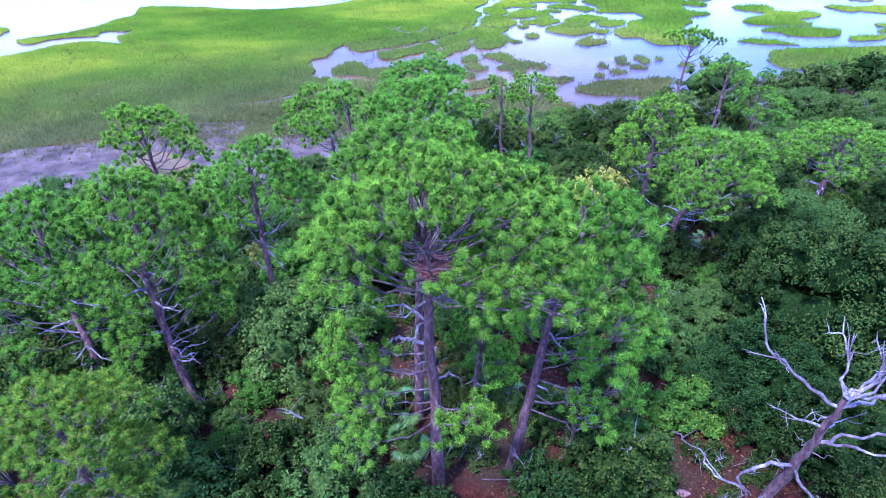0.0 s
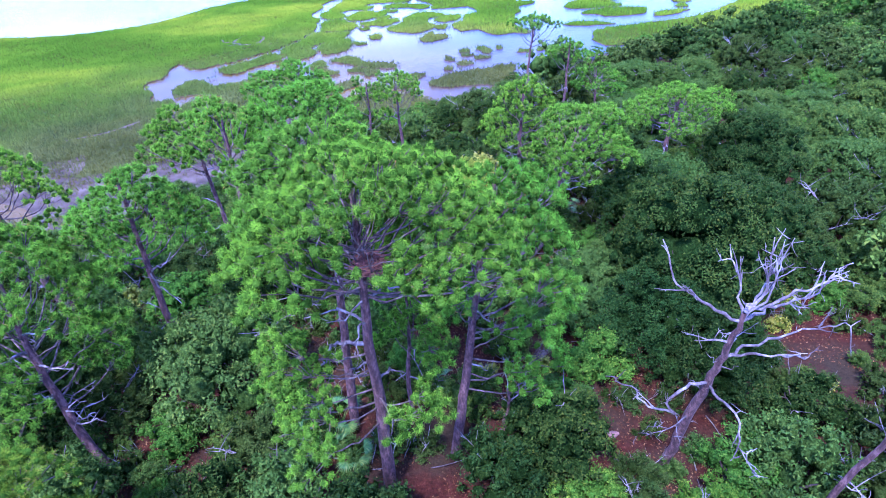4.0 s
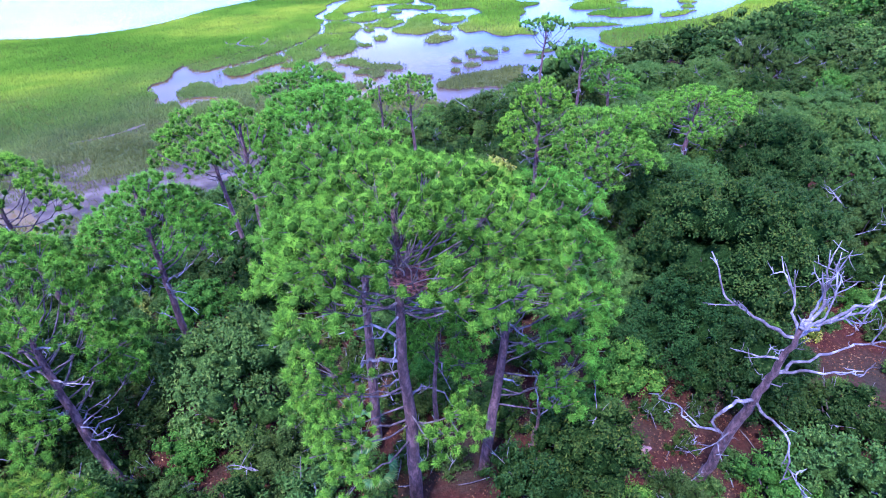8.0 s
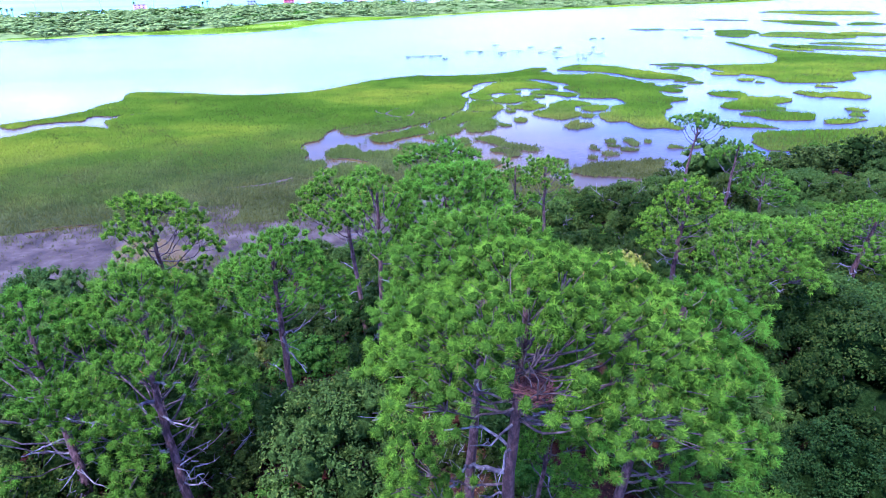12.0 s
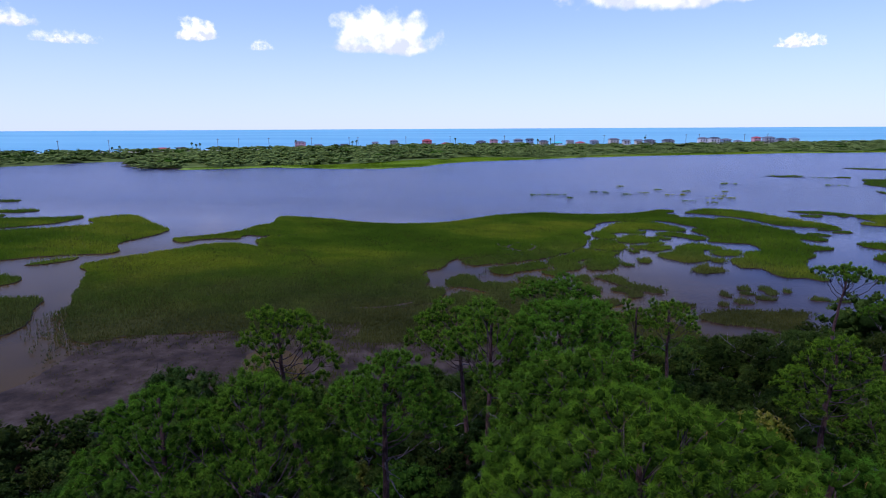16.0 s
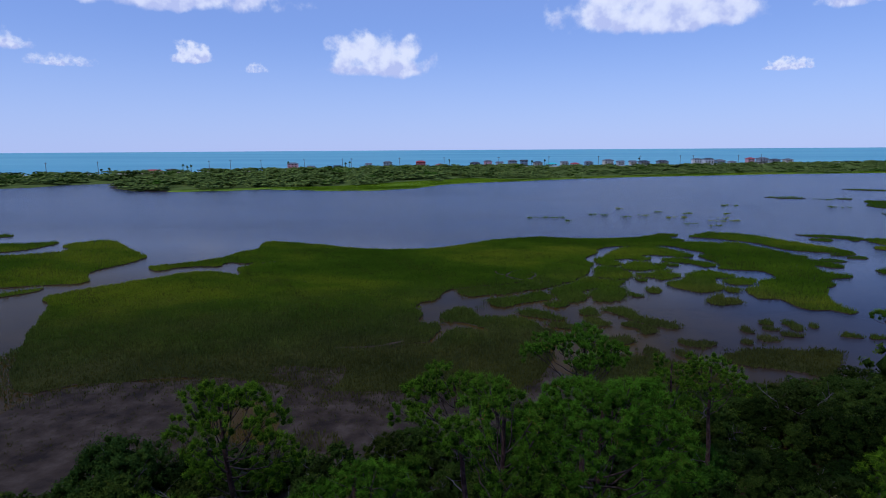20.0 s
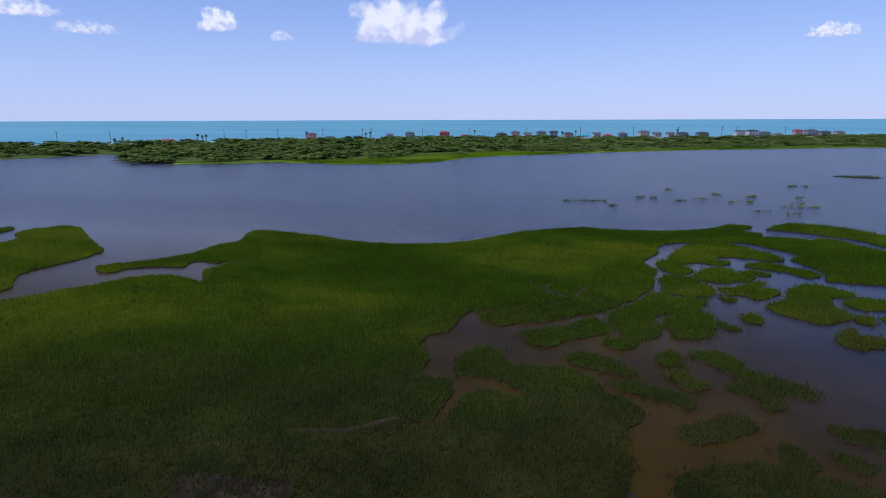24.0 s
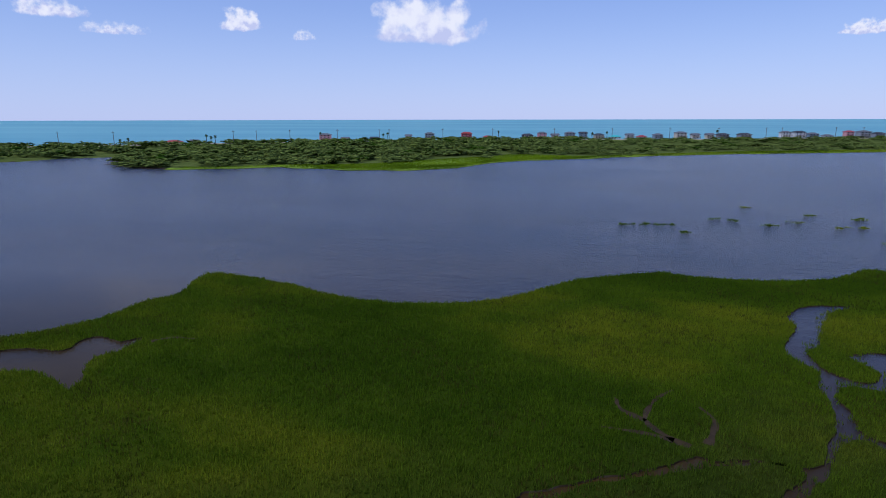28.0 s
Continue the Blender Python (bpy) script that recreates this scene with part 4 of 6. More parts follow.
# ---- trees and shrubs ----
_g = (1 + 5 ** 0.5) / 2
KNOT = unit(np.array([q for a in (-1, 1) for b in (-_g, _g) for q in ((0, a, b), (a, b, 0), (b, 0, a))], float))
KNOT_FACES = np.array([q for q in itertools.combinations(range(12), 3) if all(np.linalg.norm(KNOT[u] - KNOT[w]) < 1.1 for u, w in itertools.combinations(q, 2))])
_turn = np.cross(KNOT[KNOT_FACES[:, 1]] - KNOT[KNOT_FACES[:, 0]], KNOT[KNOT_FACES[:, 2]] - KNOT[KNOT_FACES[:, 0]])
_in = (_turn * KNOT[KNOT_FACES].mean(1)).sum(1) < 0
KNOT_FACES[_in] = KNOT_FACES[_in][:, ::-1]


BUD = np.array(((1, 0, 0), (0, 1, 0), (-1, 0, 0), (0, -1, 0), (0, 0, 1), (0, 0, -1)), float)
BUD_FACES = np.array(((0, 1, 4), (1, 2, 4), (2, 3, 4), (3, 0, 4), (1, 0, 5), (2, 1, 5), (3, 2, 5), (0, 3, 5)))


def knots(rng, at, size, rough=0.25, ball=KNOT, faces=KNOT_FACES):
    """Small uneven closed lumps, one at each place."""
    k, n = len(at), len(ball)
    size = np.broadcast_to(np.asarray(size, float), k)
    v = np.asarray(at)[:, None] + (ball[None] + rng.normal(0, 0.12, (k, n, 3))) * (size[:, None] * rng.uniform(1 - rough, 1 + rough, (k, n)))[..., None]
    f = faces[None] + n * np.arange(k)[:, None, None]
    return v.reshape(-1, 3), f.reshape(-1, 3)


def needles(rng, at, way, count, length, width=0.02, spread=1.0):
    """Brushes of needles round shoot ends: one thin triangle for each needle, set along the shoot and fanning out from it."""
    k = len(at)
    p, d = np.repeat(at, count, 0), np.repeat(way, count, 0)
    v = unit(unit(rng.normal(0, 1, (k * count, 3))) * spread + d * rng.uniform(0.25, 0.9, (k * count, 1)))
    size = np.repeat(rng.uniform(0.8, 1.2, (k, 1)), count, 0)
    p = p - d * (rng.uniform(-0.04, 0.16, (k * count, 1)) * size)
    l = length * size * rng.uniform(0.82, 1.02, (k * count, 1))
    side = unit(np.cross(v, rng.normal(0, 1, v.shape))) * width / 2
    tri = np.stack((p + v * l * 0.12 - side, p + v * l * 0.12 + side, p + v * l - np.array((0, 0, 0.015))), 1)
    return tri.reshape(-1, 3)


def thinned(points, gap):
    """Which of the points to keep so that none stands nearer than gap to one kept before it."""
    cells, keep = {}, []
    for k, p in enumerate(points):
        c = tuple(int(q // gap) for q in p)
        near = (cells.get((c[0] + i, c[1] + j, c[2] + h), ()) for i in (-1, 0, 1) for j in (-1, 0, 1) for h in (-1, 0, 1))
        if all((p[0] - q[0]) ** 2 + (p[1] - q[1]) ** 2 + (p[2] - q[2]) ** 2 > gap * gap for group in near for q in group):
            cells.setdefault(c, []).append(p)
            keep.append(k)
    return keep


def pine(base, top, radius, crown_from, seed, limbs=14, flat=0.5, count=60, label="", trunk_r=0.17, dead=3, side=(0, 0), length=0.2, extra=(), gap=0.27, pad=None, thin=0.3, clear=None, mat=PINE, bend=(0, 0), width=0.011, bare=(), lop=1.0, heart=0.5):
    """A pine: bent trunk, crooked limbs one by one, and at each limb's end a cushion of upright needle brushes.
    flat: 1 for an umbrella, 0 for a tall dome; lop: how far the south side reaches; heart: how dense a brush is at its middle; pad: radius of a cushion; thin: 1 for loose hanging cushions, 0 for a closed roof.
    extra: offsets from the top to the ends of limbs that stand out; bare: the same for pale leafless limbs (height on the trunk, offset, thickness)."""
    rng = np.random.default_rng(seed)
    bx, by = base
    bz = ground_at(bx, by) - 0.1
    ob = thing("pine_tree", label or "tall slender pine with a rounded green crown", "pine tree", "pines", (bx, by, bz))
    o = np.array((bx, by, bz))
    end = np.array(top) - o
    trunk = wander(rng, (0, 0, 0), end - (0, 0, 0.5), 16, 0.05)
    s = np.linspace(0, 1, 16)
    trunk[:, :2] += (4 * s * (1 - s))[:, None] * np.array(bend)
    piece("trunk", mesh_of("trunk", *tube(trunk, trunk_r * 0.85 * (1.15 - s) ** 0.8 + 0.02, 9), (BARK,), None, True), ob)
    low = crown_from + (1 - crown_from) * 0.55 * flat
    tips = []
    for q in range(limbs):
        g = (q + 0.5) / limbs
        a = q * 2.4 + rng.uniform(-0.4, 0.4)
        rim = math.sqrt(max(0.0, 1 - g ** 2.2)) if flat < 0.75 else math.sqrt(1 - g)
        reach = radius * rim * rng.uniform(0.68, 1.1)
        z = end[2] * (low + (1 - low) * g ** 0.75) + rng.uniform(-0.15, 0.1)
        f = min(0.97, crown_from * 0.92 + (1 - crown_from) * g * 0.85)
        tips.append((f, np.array((end[0] + math.cos(a) * reach + side[0] * radius, end[1] + math.sin(a) * reach * (lop if math.sin(a) < 0 else 1.0) + side[1] * radius, z - 0.25))))
    for off in extra:
        tips.append((max(0.3, (end[2] + off[2]) / end[2] - 0.06), end + np.array(off)))
    size = 1.12 * (pad or 0.38 + 0.13 * radius)
    pads = rng.uniform(0.65, 1.3, len(tips)) * size
    axis = np.array((end[0] + side[0] * radius, end[1] + side[1] * radius))
    spots, ways = [], []
    for q, (f, p1) in enumerate(tips):
        w = f * 15
        p0 = trunk[int(w)] * (1 - w % 1) + trunk[min(15, int(w) + 1)] * (w % 1)
        reach = np.linalg.norm(p1 - p0)
        path = wander(rng, p0, p1, 9, 0.05 * reach ** 0.5, -0.13 * reach)
        bits = [tube(path, np.linspace(0.014 + 0.007 * reach, 0.012, 9), 6)]
        c, r = path[-1], pads[q]
        # the cushion leans outward with the dome
        out = np.array((*((c[:2] - axis) / max(radius, 0.1)), 0.0))
        up = unit(np.array((0, 0, 1.0)) + out * (0.75 - 0.6 * flat) + rng.normal(0, 0.08, 3))
        u = unit(np.cross(up, (0.3, 0.9, 0.1)))
        v = np.cross(up, u)
        n = max(5, int(5.6 * (r / gap) ** 2))
        rho = np.sqrt((np.arange(n) + 0.5) / n)[:, None]
        ang = (np.arange(n) * 2.39996 + rng.uniform(0, 6.28))[:, None]
        lift = 0.42 * r * (1 - rho ** 2) - 0.12 * r
        uneven = rng.normal(0, 0.05, (n, 3))
        flatwise = (u * np.cos(ang) + v * np.sin(ang)) * rho * r * (1 + 0.22 * np.sin(3 * ang + q))
        top_spots = c + flatwise + up * lift + uneven
        way = unit(up * 0.9 + np.array((0, 0, 0.35)) + flatwise / r * 0.75 + rng.normal(0, 0.15, (n, 3)))
        m = max(2, int(n * (0.12 + 0.3 * thin)))
        pick = rng.integers(0, n, m)
        hang = c + flatwise[pick] * 0.95 - np.array((0, 0, 1.0)) * rng.uniform(0.16, 0.3 + 0.35 * thin, (m, 1)) + rng.normal(0, 0.05, (m, 3))
        hang_way = unit(flatwise[pick] / r + np.array((0, 0, 0.25)) + rng.normal(0, 0.2, (m, 3)))
        keep = rng.random(n) > 0.55 * thin * rng.random(n)
        mine = np.concatenate((top_spots[keep], hang))
        spots.append(mine)
        ways.append(np.concatenate((way[keep], hang_way)))
        fork = path[-3]
        for b0 in mine[::6]:
            bits.append(tube(np.stack((fork, (fork + b0) / 2 + rng.normal(0, 0.04, 3) - (0, 0, 0.04), b0)), (0.016, 0.012, 0.007), 4))
        piece("limb", mesh_of("limb", *joined(bits), (LIMB,), None, True), ob)
    for f, off, r in bare:
        w = f * 15
        p0 = trunk[int(w)]
        path = np.concatenate([wander(rng, p0 + np.array(a), p0 + np.array(b), 6, 0.035) for a, b in zip(((0, 0, 0), *off[:-1]), off)])
        k = len(path)
        bits = [tube(path, np.linspace(r, r * 0.3, k), 6)]
        for e in range(3, k, 3):
            tw = wander(rng, path[e], path[e] + rng.normal(0, 0.22, 3), 5, 0.04)
            bits.append(tube(tw, np.linspace(r * 0.4, 0.005, 5), 4))
        piece("dead_limb", mesh_of("dead_limb", *joined(bits), (DEADWOOD,), None, True), ob, "bare bleached crooked limb")
    for q in range(dead):
        f = rng.uniform(0.3, crown_from + 0.08)
        p0 = trunk[int(f * 15)]
        a = rng.uniform(0, 6.28)
        l = rng.uniform(0.4, 1.3)
        p1 = p0 + np.array((math.cos(a) * l, math.sin(a) * l, rng.uniform(-0.25, 0.3)))
        path = wander(rng, p0, p1, 6, 0.13)
        bits = [tube(path, np.linspace(0.035, 0.01, 6), 5)]
        for e in (2, 3, 4):
            bits.append(tube(wander(rng, path[e], path[e] + rng.normal(0, 0.22, 3), 4, 0.03), np.linspace(0.014, 0.006, 4), 4))
        piece("dead_limb", mesh_of("dead_limb", *joined(bits), (DEADWOOD,), None, True), ob, "bare bleached stub of a limb")
    spots, ways = np.concatenate(spots), np.concatenate(ways)
    if clear:
        # an opening that runs from the given place outwards to the south and up
        way = unit(np.array((-0.05, -0.75, 0.6)))
        off = spots + o - np.array(clear[:3])
        along = np.clip(off @ way, 0, 2.5)
        ok = np.linalg.norm(off - along[:, None] * way, axis=1) > clear[3] * (1 - 0.12 * along)
        spots, ways = spots[ok], ways[ok]
    keep = thinned(spots, gap * 0.76)
    spots, ways = spots[keep], ways[keep]
    v = needles(rng, spots, ways, count, length, width)
    n = len(v)
    # knots at the brushes' hearts, coloured dark for the shade between brushes
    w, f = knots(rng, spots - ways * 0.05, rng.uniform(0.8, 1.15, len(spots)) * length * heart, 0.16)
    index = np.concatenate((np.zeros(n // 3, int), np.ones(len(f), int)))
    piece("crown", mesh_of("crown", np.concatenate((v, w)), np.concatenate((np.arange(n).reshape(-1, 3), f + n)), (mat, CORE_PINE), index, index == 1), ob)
    pick = rng.random(len(spots)) < 0.36
    v = needles(rng, spots[pick] - ways[pick] * 0.03, ways[pick], 12, length * 0.8, 0.012)
    piece("dry_needles", mesh_of("dry_needles", v, np.arange(len(v)).reshape(-1, 3), (PINE_BROWN,)), ob, "rust-brown dry needles and cones among the green")
    return ob


def leaf_tris(rng, p, out, size):
    """One pointed leaf at each place."""
    nrm = unit(out * 0.8 + rng.normal(0, 0.7, p.shape) + np.array((0, 0, 0.4)))
    u = unit(np.cross(nrm, rng.normal(0, 1, p.shape)))
    v = np.cross(nrm, u)
    l = size * rng.uniform(0.6, 1.3, (len(p), 1))
    return np.stack((p - u * l - v * l * 0.45, p - u * l * 0.6 + v * l * 0.6, p + u * l - nrm * l * 0.25), 1).reshape(-1, 3)


def crown_arrays(rng, radius, height, heads, clumps, leaves, size, clump=0.24):
    """Verts, triangles and slots of a leafy crown: uneven heads round the limbs' ends, covered with clumps of leaves;
    an inner mass, its colour dimmed for shade, fills the heads.
    """
    q = (np.arange(heads) + 0.5) / heads
    a = np.arange(heads) * 2.399963 + rng.normal(0, 0.35, heads) + rng.uniform(0, 6.28)
    off = radius * 0.68 * np.sqrt(q) * rng.uniform(0.75, 1.12, heads)
    hr = radius * rng.uniform(0.34, 0.56, heads)
    tall = height * (1.0 - 0.45 * q ** 1.5) * rng.uniform(0.8, 1.08, heads)
    c = np.stack((off * np.cos(a), off * np.sin(a), np.maximum(tall - hr * 0.8, hr * 0.55)), -1)
    squash = np.array((1, 1, 0.8))
    pick = rng.choice(heads, clumps * 2, p=hr ** 2 / (hr ** 2).sum())
    d = unit(rng.normal(0, 1, (clumps * 2, 3)) + np.array((0, 0, 0.35)))
    spot = c[pick] + d * (hr[pick] * rng.uniform(0.78, 1.06, clumps * 2))[:, None] * squash
    keep = spot[:, 2] > 0.04 * height
    for k in range(heads):
        keep &= (pick == k) | (((spot - c[k]) ** 2).sum(1) > (0.74 * hr[k]) ** 2)
    spot, d = spot[keep][:clumps], d[keep][:clumps]
    n = len(spot)
    cr = clump * rng.uniform(0.65, 1.35, n)
    own = np.repeat(np.arange(n), leaves)
    out = unit(rng.normal(0, 1, (n * leaves, 3)) + d[own] * 0.7 + np.array((0, 0, 0.4)))
    p = spot[own] + out * (cr[own] * rng.uniform(0.65, 1.2, n * leaves))[:, None]
    w = leaf_tris(rng, p, out, size)
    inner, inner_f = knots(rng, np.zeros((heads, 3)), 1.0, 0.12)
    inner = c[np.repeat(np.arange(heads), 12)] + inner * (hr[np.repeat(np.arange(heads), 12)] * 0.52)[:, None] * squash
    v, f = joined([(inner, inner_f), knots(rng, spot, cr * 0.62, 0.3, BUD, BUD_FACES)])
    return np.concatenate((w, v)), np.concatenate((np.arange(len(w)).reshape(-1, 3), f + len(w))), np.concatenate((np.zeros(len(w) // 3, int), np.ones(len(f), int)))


def shrub(name, radius, height, mat, mass, seed, heads, clumps, leaves, size, label, category, group, stems=3, bare=0, clump=0.24):
    """A bushy plant: a few stems, a leafy crown, and bare twigs where it has any."""
    rng = np.random.default_rng(seed)
    ob = thing(name, label, category, group)
    for _ in range(stems):
        a = rng.uniform(0, 6.28)
        e = np.array((math.cos(a) * radius * 0.5, math.sin(a) * radius * 0.5, height * 0.65))
        piece("stem", mesh_of("stem", *tube(wander(rng, (0, 0, -0.15), e, 7, 0.06), np.linspace(0.035 * radius + 0.02, 0.015, 7), 6), (LIMB,), None, True), ob)
    v, f, k = crown_arrays(rng, radius, height, heads, clumps, leaves, size, clump)
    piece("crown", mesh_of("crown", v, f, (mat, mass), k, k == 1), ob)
    for _ in range(bare):
        a, e = rng.uniform(0, 6.28), rng.uniform(0.5, 1.0)
        p0 = np.array((math.cos(a), math.sin(a), 0)) * radius * 0.4 + np.array((0, 0, height * 0.6))
        p1 = p0 + np.array((math.cos(a) * radius * e * 0.8, math.sin(a) * radius * e * 0.8, rng.uniform(0.1, 0.6)))
        path = wander(rng, p0, p1, 7, 0.08)
        bits = [tube(path, np.linspace(0.028, 0.008, 7), 5)]
        for w in range(4):
            s0 = path[2 + w]
            bits.append(tube(wander(rng, s0, s0 + rng.normal(0, 0.28, 3) + (0, 0, 0.15), 4, 0.03), np.linspace(0.013, 0.005, 4), 4))
        piece("bare_branch", mesh_of("bare_branch", *joined(bits), (DEADWOOD,), None, True), ob, "grey leafless branch")
    return ob


# pines, from the flight's start towards the marsh
NEST_LIMBS = ((0.62, ((-0.5, -0.1, 0.25), (-0.9, 0.1, 0.1), (-1.15, 0.1, -0.45), (-1.75, 0.0, -0.75)), 0.06), (0.5, ((0.4, 0.2, 0.1), (0.8, 0.1, -0.1)), 0.04),
              (0.7, ((-0.6, 0.3, 0.3), (-1.5, 0.4, 0.2)), 0.04), (0.74, ((0.6, -0.2, 0.3), (1.5, -0.3, 0.5)), 0.045), (0.42, ((0.3, -0.2, -0.3), (0.5, -0.4, -0.9)), 0.03))
pine((-0.75, 12.3), (-0.5, 10.95, 14.1), 2.85, 0.80, 11, 40, 0.05, 190, "big pine with a stick nest in its broad green crown", 0.21, 3, (0.08, 0), gap=0.33, thin=0.2, length=0.18, width=0.007, heart=0.6, bare=NEST_LIMBS, lop=0.5,
     extra=((-2.5, -0.2, -5.2), (-2.2, 0.3, -6.1), (-2.8, 0.2, -4.5), (1.2, -0.3, -6.8), (1.0, 0.5, -7.6), (-2.0, -0.3, -6.9), (-1.7, 0.2, -5.4), (-2.6, 0.5, -6.7), (0.3, -0.9, -6.4), (-2.3, -0.5, -7.6)), clear=(-0.5, 10.5, 12.1, 0.58))
pine((1.6, 12.9), (3.0, 13.0, 12.7), 1.9, 0.55, 12, 28, 0.05, 170, "pine leaning beside the nest tree, pale green needles", 0.17, 2, (0.1, 0), gap=0.34, thin=0.4, width=0.007, heart=0.57,
     extra=((1.3, -0.6, -5.6), (1.8, 0.2, -4.8), (0.6, -0.8, -6.2), (1.6, -0.4, -6.5), (0.3, -0.5, -5.2), (1.0, -0.9, -7.0)))
pine((-1.6, 15.2), (-1.3, 14.2, 13.9), 2.4, 0.66, 13, 34, 0.05, 160, "", 0.17, 2, gap=0.34, thin=0.2, width=0.007, heart=0.57, bare=((0.75, ((-0.5, -0.4, 0.1), (-1.3, -0.6, 0.0)), 0.04), (0.7, ((0.5, -0.4, 0.3), (0.9, -0.7, 0.2)), 0.04)))
pine((-8.1, 20.0), (-7.9, 19.9, 11.1), 1.9, 0.66, 14, 22, 0.3, 120, "pine with bleached lower limbs and a flat crown", 0.16, 6, gap=0.30, thin=0.5, width=0.010, bend=(0.25, -0.5),
     bare=((0.68, ((-0.6, -0.3, 0.3), (-1.5, -0.4, 0.6)), 0.045), (0.66, ((0.5, -0.3, 0.3), (1.0, -0.3, 0.8)), 0.04), (0.6, ((0.3, -0.3, -0.5), (0.8, -0.4, -1.3)), 0.04)))
pine((-10.1, 15.6), (-11.6, 17.8, 10.7), 2.8, 0.36, 15, 42, 0.0, 115, "pine leaning outward with drooping thin needles", 0.16, 9, gap=0.32, thin=0.8, length=0.23, pad=0.6, bend=(-0.1, -0.5), width=0.010, heart=0.5,
     bare=((0.62, ((-0.5, -0.5, 0.1), (-1.5, -0.9, -0.1), (-2.1, -1.0, 0.1)), 0.05), (0.55, ((0.5, -0.5, 0.2), (1.2, -0.7, 0.1)), 0.045), (0.7, ((0.6, -0.5, 0.3), (1.3, -0.8, 0.6)), 0.04)))
pine((-13.3, 15.4), (-15.0, 17.2, 10.5), 2.6, 0.36, 16, 36, 0.05, 115, "pine leaning outward with drooping thin needles", 0.16, 8, gap=0.32, thin=0.8, length=0.23, pad=0.6, width=0.010, heart=0.5,
     bare=((0.6, ((0.6, -0.6, 0.1), (1.4, -0.9, 0.1)), 0.05), (0.5, ((-0.5, -0.4, 0.0), (-1.2, -0.6, -0.2)), 0.04)))
pine((-13.2, 24.7), (-13.9, 23.8, 11.0), 2.0, 0.74, 17, 15, 0.85, 101, "crooked flat-topped pine with a forked trunk", 0.16, 5, gap=0.30, thin=0.2, pad=0.5, bend=(-0.35, 0.1), extra=((1.9, -0.4, -1.5), (2.3, -0.2, -1.9), (-1.6, 0.3, -2.6), (-0.9, -0.5, -3.0), (1.0, 0.2, -3.2), (1.6, 0.4, -2.9)))
pine((-6.2, 27.4), (-7.2, 28.0, 10.6), 1.9, 0.66, 18, 15, 0.5, 101, "slim pine with bare limbs below a sparse crown", 0.13, 7, gap=0.29, thin=0.45, pad=0.5)
pine((-5.1, 23.0), (-4.6, 22.9, 12.2), 1.7, 0.72, 19, 16, 0.4, 101, "slim pine with bare limbs below a sparse crown", 0.14, 6, gap=0.30, thin=0.4, pad=0.5)
pine((-2.4, 24.3), (-1.9, 23.4, 12.3), 2.3, 0.70, 20, 26, 0.35, 101, "", 0.15, 5, gap=0.30, thin=0.3)
pine((-2.0, 34.4), (-2.2, 33.8, 10.5), 2.4, 0.76, 21, 20, 0.95, 91, "pine with a wide umbrella-shaped crown on bare limbs", 0.14, 2, gap=0.29, thin=0.15, pad=0.5)
pine((2.2, 36.2), (2.0, 36.2, 8.6), 1.2, 0.6, 22, 10, 0.4, 79, "small open pine near the marsh", 0.10, 3, gap=0.3, thin=0.6, pad=0.42)
pine((4.1, 36.3), (4.0, 36.3, 8.9), 1.6, 0.66, 23, 14, 0.6, 79, "small open pine near the marsh", 0.12, 3, gap=0.3, thin=0.35, pad=0.45)
pine((14.2, 41.6), (15.0, 41.8, 10.2), 1.7, 0.84, 24, 14, 1.0, 79, "umbrella-shaped pine standing above the shore woods", 0.13, 3, gap=0.3, thin=0.1, pad=0.45)
pine((17.0, 40.6), (17.3, 40.3, 8.6), 1.7, 0.72, 25, 8, 0.9, 79, "low windswept pine with a sparse crown", 0.12, 5, gap=0.3, thin=0.3, pad=0.45)
pine((9.5, 29.4), (9.6, 29.0, 9.9), 1.9, 0.46, 26, 22, 0.1, 91, "", 0.15, 4, gap=0.31, thin=0.7, pad=0.5)
pine((9.4, 25.2), (11.0, 24.2, 9.5), 2.2, 0.58, 27, 22, 0.3, 93, "pine with gnarled white dead limbs below its crown", 0.2, 12, gap=0.29, thin=0.35,
     bare=((0.45, ((-0.5, -0.4, 0.4), (-1.0, -0.6, 0.3)), 0.05), (0.5, ((0.6, -0.5, 0.2), (1.3, -0.6, 0.5)), 0.05), (0.65, ((0.5, -0.8, 0.5), (1.1, -1.0, 0.9), (1.6, -1.1, 0.5)), 0.05)))
pine((18.6, 29.2), (18.9, 28.6, 8.3), 2.8, 0.62, 30, 28, 0.6, 87, "broad pale green pine with a low spreading crown", 0.18, 6, gap=0.31, thin=0.5, pad=0.6)
pine((20.8, 42.2), (20.6, 42.0, 6.0), 1.9, 0.5, 31, 14, 0.4, 79, "small pale green pine among the shore scrub", 0.12, 2, gap=0.31, thin=0.4, pad=0.5)
pine((-9.9, 9.9), (-9.9, 9.6, 8.9), 1.9, 0.5, 28, 26, 0.1, 150, "young yellow-green pine with brown cones", 0.14, 5, gap=0.29, thin=0.15, width=0.0065, mat=PINE_YOUNG)
pine((0.4, 14.6), (0.7, 14.3, 9.0), 1.0, 0.55, 29, 10, 0.1, 91, "young thin pine under the taller pines", 0.08, 2, thin=0.5)


